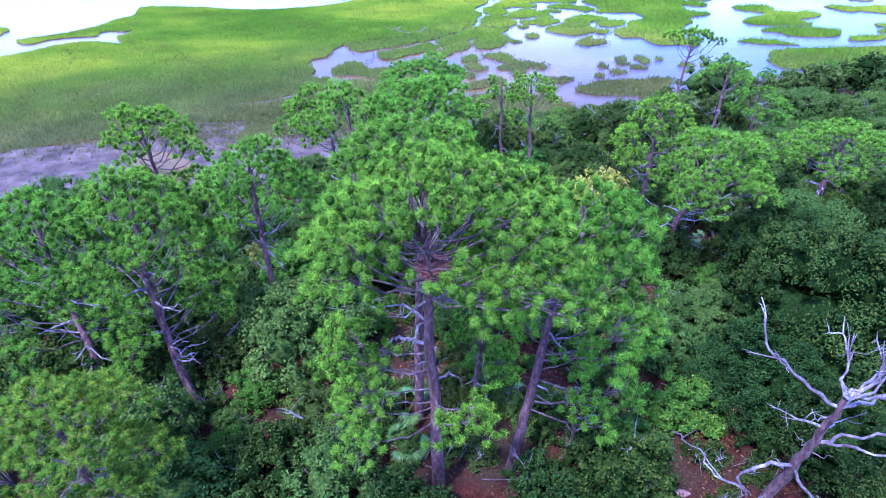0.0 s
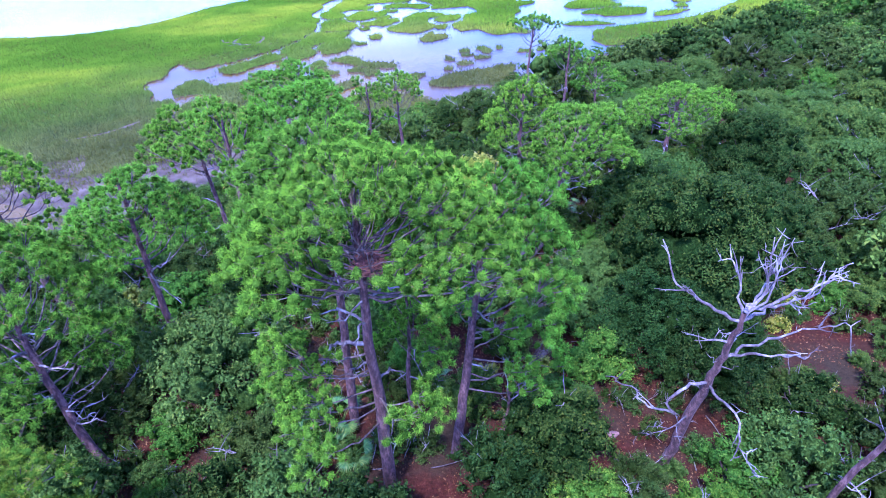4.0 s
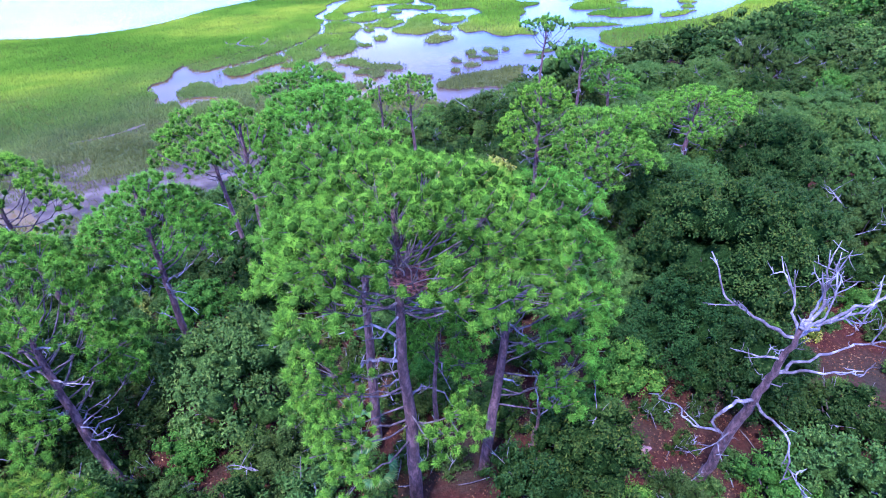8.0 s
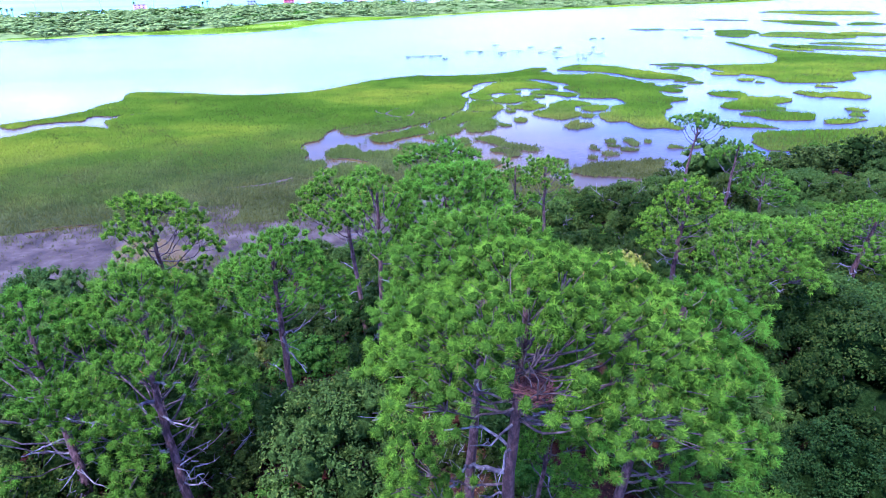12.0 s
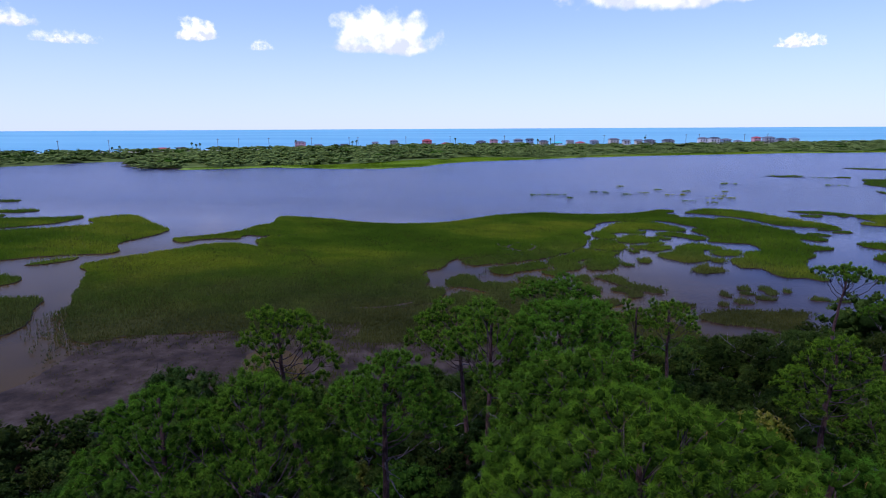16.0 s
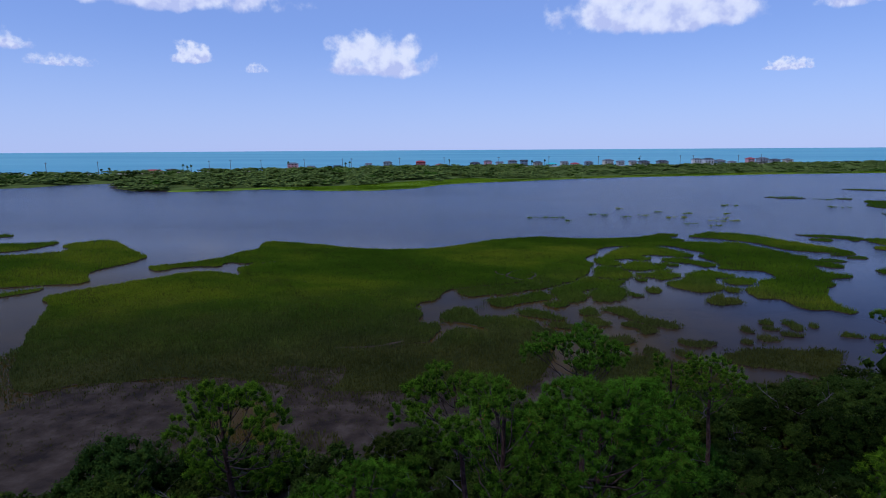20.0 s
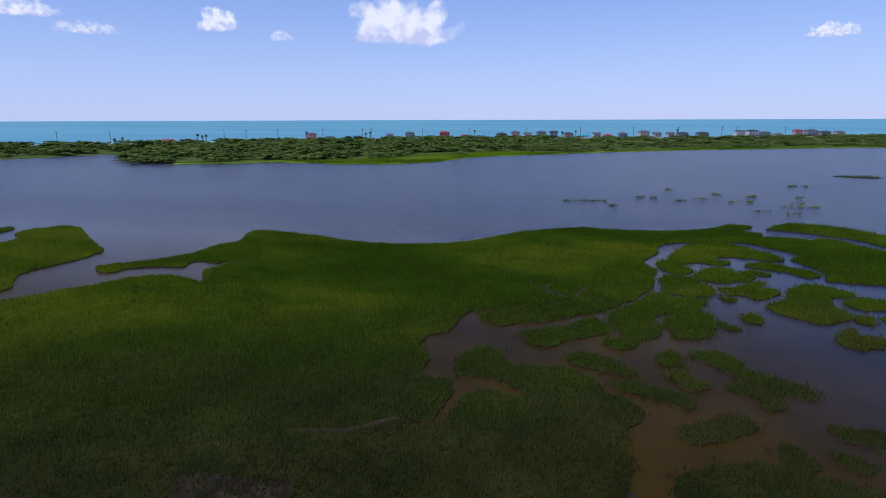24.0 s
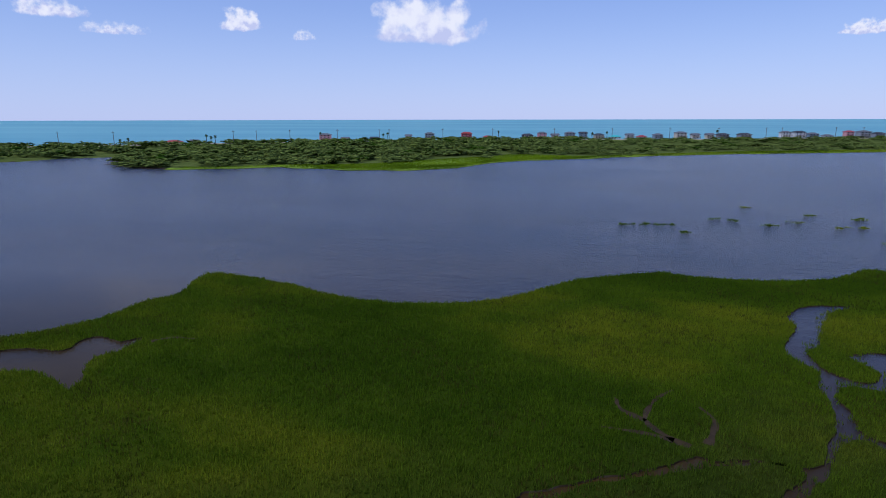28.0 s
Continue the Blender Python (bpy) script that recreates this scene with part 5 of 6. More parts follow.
def snag(base, axis, trunk_r, limbs, seed, name, label):
    """A dead tree: a leaning bare trunk and crooked bleached limbs (start along the trunk, end offset, thickness, twigs)."""
    rng = np.random.default_rng(seed)
    o = np.array((*base, ground_at(*base) - 0.1))
    ob = thing(name, label, "dead tree", at=tuple(o))
    line = np.array(axis) - o
    s = np.linspace(0, 1, 20)
    w = s * (len(line) - 1)
    lo = np.minimum(w.astype(int), len(line) - 2)
    trunk = line[lo] * (1 - (w - lo))[:, None] + line[lo + 1] * (w - lo)[:, None] + rng.normal(0, 0.03, (20, 3))
    piece("trunk", mesh_of("trunk", *tube(trunk, trunk_r * (1.15 - 0.75 * s), 10), (BARK,), None, True), ob, "grey-brown weathered trunk")
    for f, points, r, twigs in limbs:
        p0 = trunk[int(f * 19)]
        path = [p0]
        for a, b in zip(np.concatenate(([np.zeros(3)], points))[:-1], points):
            a, b = np.array(a), np.array(b)
            m = max(3, int(np.linalg.norm(b - a) / 0.16))
            for q in range(1, m + 1):
                path.append(p0 + a + (b - a) * q / m + rng.normal(0, 0.034, 3))
        path = np.array(path)
        k = len(path)
        bits = [tube(path, np.linspace(r, r * 0.24, k) * 0.8 * rng.uniform(0.85, 1.15, k), 7)]
        for _ in range(twigs):
            q = int(rng.uniform(0.3, 0.98) * (k - 1))
            go = unit(path[q] - path[q - 1] + rng.normal(0, 0.09, 3)) * rng.uniform(0.2, 0.6) + rng.normal(0, 0.12, 3) + (0, 0, 0.1)
            e = path[q] + go
            tw = wander(rng, path[q], e, 5, 0.03)
            bits.append(tube(tw, np.linspace(r * 0.38, 0.007, 5), 5))
            for _ in range(2):
                bits.append(tube(wander(rng, tw[3], tw[3] + rng.normal(0, 0.14, 3), 4, 0.02), np.linspace(0.012, 0.005, 4), 4))
        piece("limb", mesh_of("limb", *joined(bits), (DEADWOOD,), None, True), ob, "bleached crooked limb")
    return ob


def facing(*offsets):
    """Offsets (right, up, away) in metres, as one sees the snag from the south and above."""
    r, u, d = np.array((0.981, -0.193, 0)), np.array((0.104, 0.527, 0.844)), np.array((0.163, 0.828, -0.537))
    return [a * r + b * u + c * d for a, b, c in offsets]


UPPER_LIMBS = (
    (0.99, facing((-0.5, 0.3, 0.1), (-1.3, 0.9, 0.4), (-1.45, 2.0, 0.5)), 0.06, 5),
    (0.99, facing((0.1, 0.9, 0.2), (0.15, 1.8, 0.6)), 0.05, 4),
    (0.99, facing((0.5, 0.7, -0.2), (0.95, 1.9, 0.1)), 0.06, 8),
    (1.0, facing((0.6, 0.5, 0.3), (1.4, 1.3, 0.6)), 0.055, 7),
    (1.0, facing((0.9, 0.35, -0.2), (1.7, 0.6, -0.3), (2.4, 1.0, -0.2)), 0.06, 9),
    (0.97, facing((0.8, 0.2, 0.4), (2.0, 0.4, 0.6), (3.0, 0.85, 0.7)), 0.06, 8),
    (0.95, facing((0.3, 0.5, -0.5), (0.6, 1.3, -0.7)), 0.045, 6),
)
LOWER_LIMBS = (
    (0.72, facing((0.6, 0.15, 0.2), (2.0, 0.45, 0.3), (3.7, 0.6, 0.3)), 0.055, 4),
    (0.70, facing((0.6, 0.05, -0.3), (1.7, -0.05, -0.4), (1.75, -0.05, -0.4)), 0.05, 2),
    (0.84, facing((-0.5, 0.12, 0), (-1.0, 0.28, 0.1)), 0.04, 2),
    (0.80, facing((0.5, 0.1, 0.5), (1.0, 0.05, 0.7)), 0.035, 2),
    (0.50, facing((-0.55, 0.05, -0.2), (-0.95, -0.15, -0.3), (-1.2, -0.35, -0.3), (-1.15, -0.65, -0.3), (-1.75, -0.45, -0.4), (-2.2, 0.1, -0.4), (-2.8, 0.45, -0.4)), 0.065, 4),
)
BENT_LIMBS = (
    (0.52, facing((0.1, -0.35, -0.3), (0.5, -0.85, -0.5), (0.45, -1.4, -0.5), (0.7, -2.0, -0.4), (1.05, -2.5, -0.3)), 0.055, 7),
    (0.30, facing((-0.45, -0.25, -0.1), (-1.0, -0.55, -0.1)), 0.035, 3),
    (0.40, facing((-0.25, 0.3, 0), (-0.4, 0.5, 0)), 0.025, 0),
    (0.60, facing((0.25, 0.02, -0.1), (0.45, 0.05, -0.2)), 0.025, 0),
    (0.66, facing((-0.2, 0.12, 0), (-0.32, 0.2, 0)), 0.022, 0),
    (0.24, facing((0.2, 0.1, -0.1), (0.34, 0.16, -0.1)), 0.022, 0),
    (0.88, facing((-0.25, 0.05, -0.2), (-0.42, 0.02, -0.3)), 0.025, 1),
    (0.35, facing((0.22, 0.05, 0.1), (0.3, 0.2, 0.1)), 0.02, 0),
)
snag((8.15, 10.75), ((8.15, 10.75, 1.9), (7.95, 9.75, 6.2), (7.82, 9.2, 8.2), (7.75, 8.75, 10.0)), 0.14, UPPER_LIMBS + LOWER_LIMBS + BENT_LIMBS, 71, "dead_tree", "bare bleached dead pine with crooked limbs, leaning over the understory")
snag((10.6, 7.6), ((10.6, 7.6, 1.9), (11.2, 6.9, 7.2), (11.8, 6.2, 9.0)), 0.09, (
    (0.6, facing((-0.3, -0.1, -0.1), (-0.5, -0.05, -0.1)), 0.03, 0), (0.75, facing((0.1, 0.3, 0), (0.15, 0.5, 0)), 0.03, 1), (0.95, facing((0.4, 0.3, 0.1), (0.8, 0.9, 0.2)), 0.05, 4)), 72, "dead_tree", "leaning dead pine snag with broken limb stubs")
snag((3.4, 13.3), ((3.4, 13.3, 2.0), (3.6, 13.2, 3.6), (3.5, 13.0, 4.6)), 0.07, (
    (0.6, facing((0.4, 0.4, 0), (0.9, 0.8, 0)), 0.035, 3), (0.8, facing((-0.1, 0.6, 0), (0.1, 1.3, 0)), 0.035, 3), (0.9, facing((0.5, 0.2, 0.2), (0.8, 0.1, 0.3)), 0.03, 2)), 73, "dead_tree", "small pale dead sapling among the shrubs")

# understory: one of each kind, then copies
KINDS = [
    (shrub("oak_tree", 2.6, 3.6, LEAF_DARK, CORE_DARK, 31, 13, 297, 47, 0.050, "dense dark green evergreen oak with a domed crown", "oak tree", "evergreen oaks", 4, 1, 0.3), 2.6),
    (shrub("oak_tree", 2.2, 3.0, LEAF_MID, CORE_MID, 32, 11, 222, 47, 0.048, "mid green evergreen oak with an uneven crown", "oak tree", "evergreen oaks", 4, 2, 0.28), 2.2),
    (shrub("shrub", 1.5, 2.1, LEAF_MID, CORE_MID, 33, 9, 141, 35, 0.045, "leafy green shrub in the pine understory", "shrub", "understory shrubs", 3, 2, 0.22), 1.5),
    (shrub("shrub", 1.3, 1.8, LEAF_LIGHT, CORE_LIGHT, 34, 8, 121, 35, 0.045, "bright yellow-green leafy shrub", "shrub", "understory shrubs", 3, 0, 0.22), 1.3),
    (shrub("shrub", 1.6, 2.2, LEAF_GREY, CORE_GREY, 35, 10, 128, 35, 0.042, "grey-green shrub with bare twigs", "shrub", "understory shrubs", 3, 6, 0.24), 1.5),
    (shrub("shrub", 1.7, 2.3, LEAF_DARK, CORE_DARK, 36, 9, 141, 35, 0.045, "dark glossy green shrub", "shrub", "understory shrubs", 3, 1, 0.24), 1.6),
    (shrub("oak_tree", 3.4, 5.0, LEAF_OAK, CORE_OAK, 37, 22, 648, 51, 0.054, "large spreading evergreen oak with a billowing green crown", "oak tree", "evergreen oaks", 5, 0, 0.32), 3.2),
    (shrub("bush", 0.75, 0.9, LEAF_GREY, CORE_GREY, 38, 5, 45, 28, 0.038, "low grey-green bush among pine litter", "bush", "low bushes", 2, 3, 0.17), 0.75),
    (shrub("bush", 0.65, 0.8, LEAF_MID, CORE_MID, 39, 5, 40, 28, 0.038, "low leafy green bush among pine litter", "bush", "low bushes", 2, 0, 0.16), 0.65),
    (shrub("bush", 0.6, 0.7, LEAF_GOLD, CORE_GOLD, 40, 4, 35, 28, 0.038, "low yellowing bush among pine litter", "bush", "low bushes", 2, 1, 0.15), 0.6),
]
CLEARINGS = ((17.8, 14.7, 1.3), (16.8, 13, 1.2), (15.8, 11.2, 1.1), (11, 17.9, 0.9), (7.9, 14.3, 0.8), (12.1, 17.9, 0.9), (-1.3, 14.6, 0.7), (-1.9, 17.5, 0.7), (11.5, 17.7, 0.9))
KEEP_CLEAR = CLEARINGS + ((-0.8, 12.3, 0.9), (1.6, 12.9, 0.8), (6.5, 11.9, 1.7), (0.4, 11.2, 0.9), (8.15, 10.9, 0.5), (17.4, 14.6, 2.0), (11.6, 17.7, 0.7), (4.1, 15.3, 0.7), (11.6, 27.6, 1.2), (8.5, 22.8, 0.7),
              (3.5, 17.4, 0.6), (-1.7, 16.0, 0.6), (-7.0, 14.4, 0.4), (12.6, 8.7, 0.6), (0.5, 12.3, 0.5), (1.0, 14.4, 0.6))
rng = np.random.default_rng(77)
planted = []


def free(x, y, r):
    return all((x - a) ** 2 + (y - b) ** 2 > (c + 0.75 * r) ** 2 for a, b, c in KEEP_CLEAR) and all((x - a) ** 2 + (y - b) ** 2 > (0.63 * (c + r)) ** 2 for a, b, c in planted)


def plant(kind, x, y, size):
    ob, r = KINDS[kind]
    planted.append((x, y, r * size))
    s = Matrix.Diagonal((size, size, size * rng.uniform(0.85, 1.15), 1))
    return copy_thing(ob, Matrix.Translation((x, y, ground_at(x, y) - 0.1)) @ pose(0, 0, 0, 0, 0, rng.uniform(0, 360)) @ s)


# the big dark oaks behind the dead pine, by hand
BIG_OAKS = ((6, 13.6, 18.6, 1.1), (6, 10.8, 16.2, 0.75), (6, 17.8, 20.4, 0.95), (0, 14.2, 23.4, 1.1), (1, 9.6, 19.8, 0.9), (0, 11.6, 13.2, 0.85), (5, 13.6, 11.0, 1.0), (1, 16.6, 26.0, 1.25))
NEAR_SHRUBS = ((5, 2.6, 11.0, 1.0), (5, 4.2, 12.6, 0.8), (3, -8.0, 16.0, 0.9), (3, 7.6, 15.4, 1.1), (3, 5.6, 13.6, 0.85), (5, -6.4, 12.2, 1.1), (4, -4.6, 14.0, 1.0), (3, 8.6, 9.0, 0.75), (2, 11.2, 8.9, 1.25), (3, 9.9, 9.6, 1.0), (6, 22.5, 26.5, 0.9), (5, 4.7, 11.5, 1.2), (4, 6.9, 10.3, 0.55))
for kind, x, y, size in BIG_OAKS + NEAR_SHRUBS:
    plant(kind, x, y, size)
tries = 0
while len(planted) < 430 and tries < 24000:
    tries += 1
    x, y = rng.uniform(-26, 44), rng.uniform(3.5, 52)
    if y > np.interp(x, SHORE_X, SHORE_Y) - 1.5 or abs(x + 1) > 0.95 * y + 9:
        continue
    kind = int(rng.choice(6, p=(0.13, 0.51, 0.10, 0.08, 0.13, 0.05) if x > 6 else (0.03, 0.17, 0.36, 0.20, 0.14, 0.10)))
    size = rng.uniform(0.5, 1.4)
    if free(x, y, KINDS[kind][1] * size):
        plant(kind, x, y, size)
# low bushes in the gaps
tries = low = 0
while low < 170 and tries < 6000:
    tries += 1
    x, y = rng.uniform(-14, 20), rng.uniform(5, 34)
    kind = 7 + int(rng.choice(3, p=(0.45, 0.38, 0.17)))
    size = rng.uniform(0.6, 1.3)
    r = KINDS[kind][1] * size
    if all((x - a) ** 2 + (y - b) ** 2 > (0.55 * c + 0.5 * r) ** 2 for a, b, c in KEEP_CLEAR) and all((x - a) ** 2 + (y - b) ** 2 > (0.7 * (c + r)) ** 2 for a, b, c in planted):
        plant(kind, x, y, size)
        low += 1
for ob, _ in KINDS:
    for o in (*ob.children_recursive, ob):
        bpy.data.objects.remove(o)


# woods farther off: crowns joined as one growth
def thicket(name, spots, label, leaves, size, mats, masses, seed, heads, clumps, clump):
    """Many leafy crowns as one mesh; spots: x, y, radius, height, kind."""
    rng = np.random.default_rng(seed)
    stock = [crown_arrays(rng, 1.0, 1.5, heads, clumps, leaves, size, clump) for _ in range(8)]
    vs, fs, ks, n = [], [], [], 0
    for x, y, r, h, k in spots:
        v, f, core = stock[rng.integers(0, 8)]
        a = rng.uniform(0, 6.28)
        c, s = math.cos(a), math.sin(a)
        w = np.stack((v[:, 0] * c - v[:, 1] * s, v[:, 0] * s + v[:, 1] * c, v[:, 2] / 1.5), -1) * np.array((r, r, h)) + np.array((x, y, ground_at(x, y) - 0.15))
        vs.append(w)
        fs.append(f + n)
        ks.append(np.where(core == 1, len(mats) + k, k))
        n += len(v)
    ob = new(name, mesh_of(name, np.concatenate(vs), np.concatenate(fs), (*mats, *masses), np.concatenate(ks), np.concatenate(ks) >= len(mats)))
    return tagged(ob, label, "woods", kind="stuff")


WOODS = (LEAF_DARK, LEAF_MID, LEAF_LIGHT, LEAF_GREY, LEAF_GOLD)
spots = [(7.2, 31.6, 1.5, 2.6, 4), (8.6, 32.6, 1.2, 2.2, 4)]
for _ in range(14000):
    x, y = rng.uniform(-62, 105), rng.uniform(-4, 100)
    edge = np.interp(x, SHORE_X, SHORE_Y) - y
    if edge < 1.0 or x > 1.25 * y + 16 or x < -0.95 * y - 12 or (abs(x + 1) < 0.95 * y + 9 and -26 < x < 44 and 3.5 < y < 52 and edge > 3.5):
        continue
    r = rng.uniform(0.6, 1.3) if edge < 7 else rng.uniform(1.6, 3.6)
    if all((x - a) ** 2 + (y - b) ** 2 > (0.58 * (c + r)) ** 2 for a, b, c, _, _ in spots):
        spots.append((x, y, r, r * rng.uniform(1.1, 1.7), int(rng.choice(4, p=(0.02, 0.5, 0.12, 0.36) if edge < 7 else (0.18, 0.52, 0.09, 0.21)))))
thicket("shore_woods", spots, "rolling evergreen scrub woods along the marsh shore", 10, 0.052, WOODS, (CORE_DARK, CORE_MID, CORE_LIGHT, CORE_GREY, CORE_GOLD), 6, 9, 96, 0.13)

MEADOW = surface("meadow_turf", lambda t: ramp(t, noise_of(t, 0.06, 6, 0.65), (0.3, (0.12, 0.20, 0.006)), (0.6, (0.20, 0.31, 0.006)), (0.8, (0.28, 0.33, 0.015))), 0.95)


# ---- the barrier island across the lagoon ----
spots = []
rng = np.random.default_rng(91)
x = rng.uniform(-620, 420, 20000)
y = rng.uniform(60, 760, 20000)
front = y - np.interp(x, BAR_X, BAR_Y)
back = np.interp(x, SEA_X, SEA_Y) - y
meadow = (x > -175) & (x < -20) & (front < 2 + 48 * np.exp(-((x + 78) / 36) ** 2)) | (x > -20) & (front < 3 + 9 * np.abs(np.sin(x * 0.02)))
path_gap = (np.abs(x + 262) < 9) & (front < 70)
ok = (front > 3) & (back > 31) & ~meadow & ~path_gap & (x / y < 0.75) & (x / y > -1.7)
for a, b, f, g in zip(x[ok], y[ok], front[ok], back[ok]):
    r = rng.uniform(5.0, 9.2) * (1.0 if a < -60 else 0.75)
    tall = (3.0 if a < -40 else 1.9) * rng.uniform(0.85, 1.15) * (0.7 + 0.3 * min(1, f / 12))
    if g < 90:
        tall = min(tall, 3.2)
    if len(spots) < 2300 and rng.random() < 0.43:
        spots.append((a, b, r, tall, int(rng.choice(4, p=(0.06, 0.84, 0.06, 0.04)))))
thicket("barrier_woods", spots, "low wind-shaped evergreen scrub covering the barrier island", 2, 0.10, (LEAF_MID, LEAF_HAZED, LEAF_LIGHT, LEAF_GREY), (CORE_MID, CORE_HAZED, CORE_LIGHT, CORE_GREY), 8, 4, 12, 0.28)

# bright marsh meadow on the island's lagoon side
k = 60000
x = rng.uniform(-190, 300, k)
front = rng.uniform(-2, 58, k)
y = np.interp(x, BAR_X, BAR_Y) + front
ok = ((x > -175) & (x < -20) & (front < 4 + 48 * np.exp(-((x + 78) / 36) ** 2))) | ((x > -20) & (front < 5 + 9 * np.abs(np.sin(x * 0.02))))
x, y = x[ok], y[ok]
meadow = new("island_meadow", blade_mesh("island_meadow", x, y, np.maximum(land(x, y), 0) - 0.05, np.full(len(x), 0.5), rng, (MEADOW_GRASS, MARSH), np.where(x > -30, (rng.random(len(x)) < 0.6).astype(int), 0), 3, 0.6))
tagged(meadow, "bright yellow-green marsh meadow on the island shore", "meadow", kind="stuff")

mx = np.linspace(-178, 300, 240)
deep = np.where(mx < -20, 1 + 48 * np.exp(-((mx + 78) / 36) ** 2), 2 + 9 * np.abs(np.sin(mx * 0.02)))
inner = np.interp(mx, BAR_X, BAR_Y)
strip = np.concatenate((np.stack((mx, inner - 3 + 1.5 * np.sin(mx * 0.3), np.full(240, 0.12)), -1), np.stack((mx, inner + deep, np.maximum(land(mx, inner + deep), 0.3) + 0.1), -1)))
faces = [(q, q + 1, 240 + q + 1, 240 + q) for q in range(239)]
tagged(new("ground_meadow", mesh_of("ground_meadow", strip, faces, (MEADOW,))), "bright green marsh turf along the island shore", "meadow", kind="structure")

PAINTS = {}


def paint(name, colour):
    if name not in PAINTS:
        PAINTS[name] = surface(name, lambda t: blend(t, noise_of(t, 0.6, 5), tuple(c * 0.82 for c in colour), colour), 0.7)
    return PAINTS[name]


GLASS = surface("window_glass", (0.02, 0.03, 0.04), 0.08, spec=0.6)
ROOF_GREY = surface("grey_shingles", lambda t: ramp(t, noise_of(t, 2.5, 5), (0.3, (0.10, 0.10, 0.11)), (0.7, (0.20, 0.20, 0.21))), 0.85)
ROOF_DARK = surface("dark_shingles", lambda t: ramp(t, noise_of(t, 2.5, 5), (0.3, (0.035, 0.035, 0.045)), (0.7, (0.08, 0.08, 0.09))), 0.85)
ROOF_TEAL = surface("teal_metal_roof", lambda t: ramp(t, noise_of(t, 1.5, 4), (0.3, (0.03, 0.45, 0.42)), (0.7, (0.06, 0.58, 0.52))), 0.4)
ROOF_RED = surface("red_roof", lambda t: ramp(t, noise_of(t, 1.5, 4), (0.3, (0.34, 0.05, 0.05)), (0.7, (0.46, 0.08, 0.07))), 0.7)
ROOFS = {"grey": ROOF_GREY, "dark": ROOF_DARK, "teal": ROOF_TEAL, "red": ROOF_RED}
TIMBER = surface("grey_timber", lambda t: ramp(t, noise_of(t, 3, 5), (0.3, (0.12, 0.10, 0.09)), (0.7, (0.28, 0.25, 0.22))), 0.9)


def box(bm, x0, x1, y0, y1, z0, z1):
    v = [bm.verts.new((x, y, z)) for z in (z0, z1) for x, y in ((x0, y0), (x1, y0), (x1, y1), (x0, y1))]
    for f in ((3, 2, 1, 0), (4, 5, 6, 7), (0, 1, 5, 4), (1, 2, 6, 5), (2, 3, 7, 6), (3, 0, 4, 7)):
        bm.faces.new([v[q] for q in f])


def gable(bm, w, d, z, rise, hip):
    """A roof with eaves: a gable, or a hip that is drawn in at its ends."""
    e = 0.6
    a = [(-w - e, -d - e, z), (w + e, -d - e, z), (w + e, d + e, z), (-w - e, d + e, z)]
    b = [(x, y, z - 0.25) for x, y, _ in a]
    r = [(-w - e + hip, 0, z + rise), (w + e - hip, 0, z + rise)]
    v = [bm.verts.new(p) for p in a + b + r]
    for f in ((0, 1, 9, 8), (2, 3, 8, 9), (1, 2, 9), (3, 0, 8), (7, 6, 5, 4), (4, 5, 1, 0), (5, 6, 2, 1), (6, 7, 3, 2), (7, 4, 0, 3)):
        bm.faces.new([v[q] for q in f])


def house(x, y, width, floors, wall, roof, label, hip=2.5, rise=1.6, deck=True, flat=False):
    """A beach house: raised walls storey by storey, roof, windows facing the lagoon, deck with posts."""
    z = ground_at(x, y)
    ob = thing("beach_house", label, "house", "beach houses", (x, y, z))
    ob.rotation_euler.z = radians(18)
    ob.scale = (0.85, 0.85, 0.7)
    width *= 0.85
    w, d, h = width / 2, width * 0.36, 2.0 * floors
    bm = bmesh.new()
    box(bm, -w, w, -d, d, 0.6, 0.8 + h)
    part("wall", bm, wall, ob)
    bm = bmesh.new()
    if flat:
        box(bm, -w - 0.3, w + 0.3, -d - 0.3, d + 0.3, 0.8 + h, 1.3 + h)
    else:
        gable(bm, w, d, 0.8 + h, rise, hip)
    part("roof", bm, roof, ob)
    for f in range(floors):
        n = max(2, int(width / 2.6))
        for q in range(n):
            cx = -w + (q + 0.5) * width / n
            bm = bmesh.new()
            box(bm, cx - 0.5, cx + 0.5, -d - 0.06, -d + 0.05, 1.4 + 2.0 * f, 2.4 + 2.0 * f)
            win = part("window", bm, GLASS, ob)
            bm = bmesh.new()
            box(bm, cx - 0.62, cx + 0.62, -d - 0.04, -d + 0.05, 1.28 + 2.0 * f, 1.4 + 2.0 * f)
            part("sill", bm, PAINTS["white_trim"], win)
    if deck:
        bm = bmesh.new()
        box(bm, -w * 0.9, w * 0.9, -d - 2.4, -d, 3.4, 3.6)
        part("deck", bm, TIMBER, ob)
        for q in range(4):
            px = -w * 0.85 + q * w * 0.566
            bm = bmesh.new()
            box(bm, px - 0.12, px + 0.12, -d - 2.3, -d - 2.1, 0, 3.4)
            part("post", bm, TIMBER, ob)
        bm = bmesh.new()
        box(bm, -w * 0.9, w * 0.9, -d - 2.4, -d - 2.3, 4.4, 4.5)
        part("railing", bm, PAINTS["white_trim"], ob)
    return ob


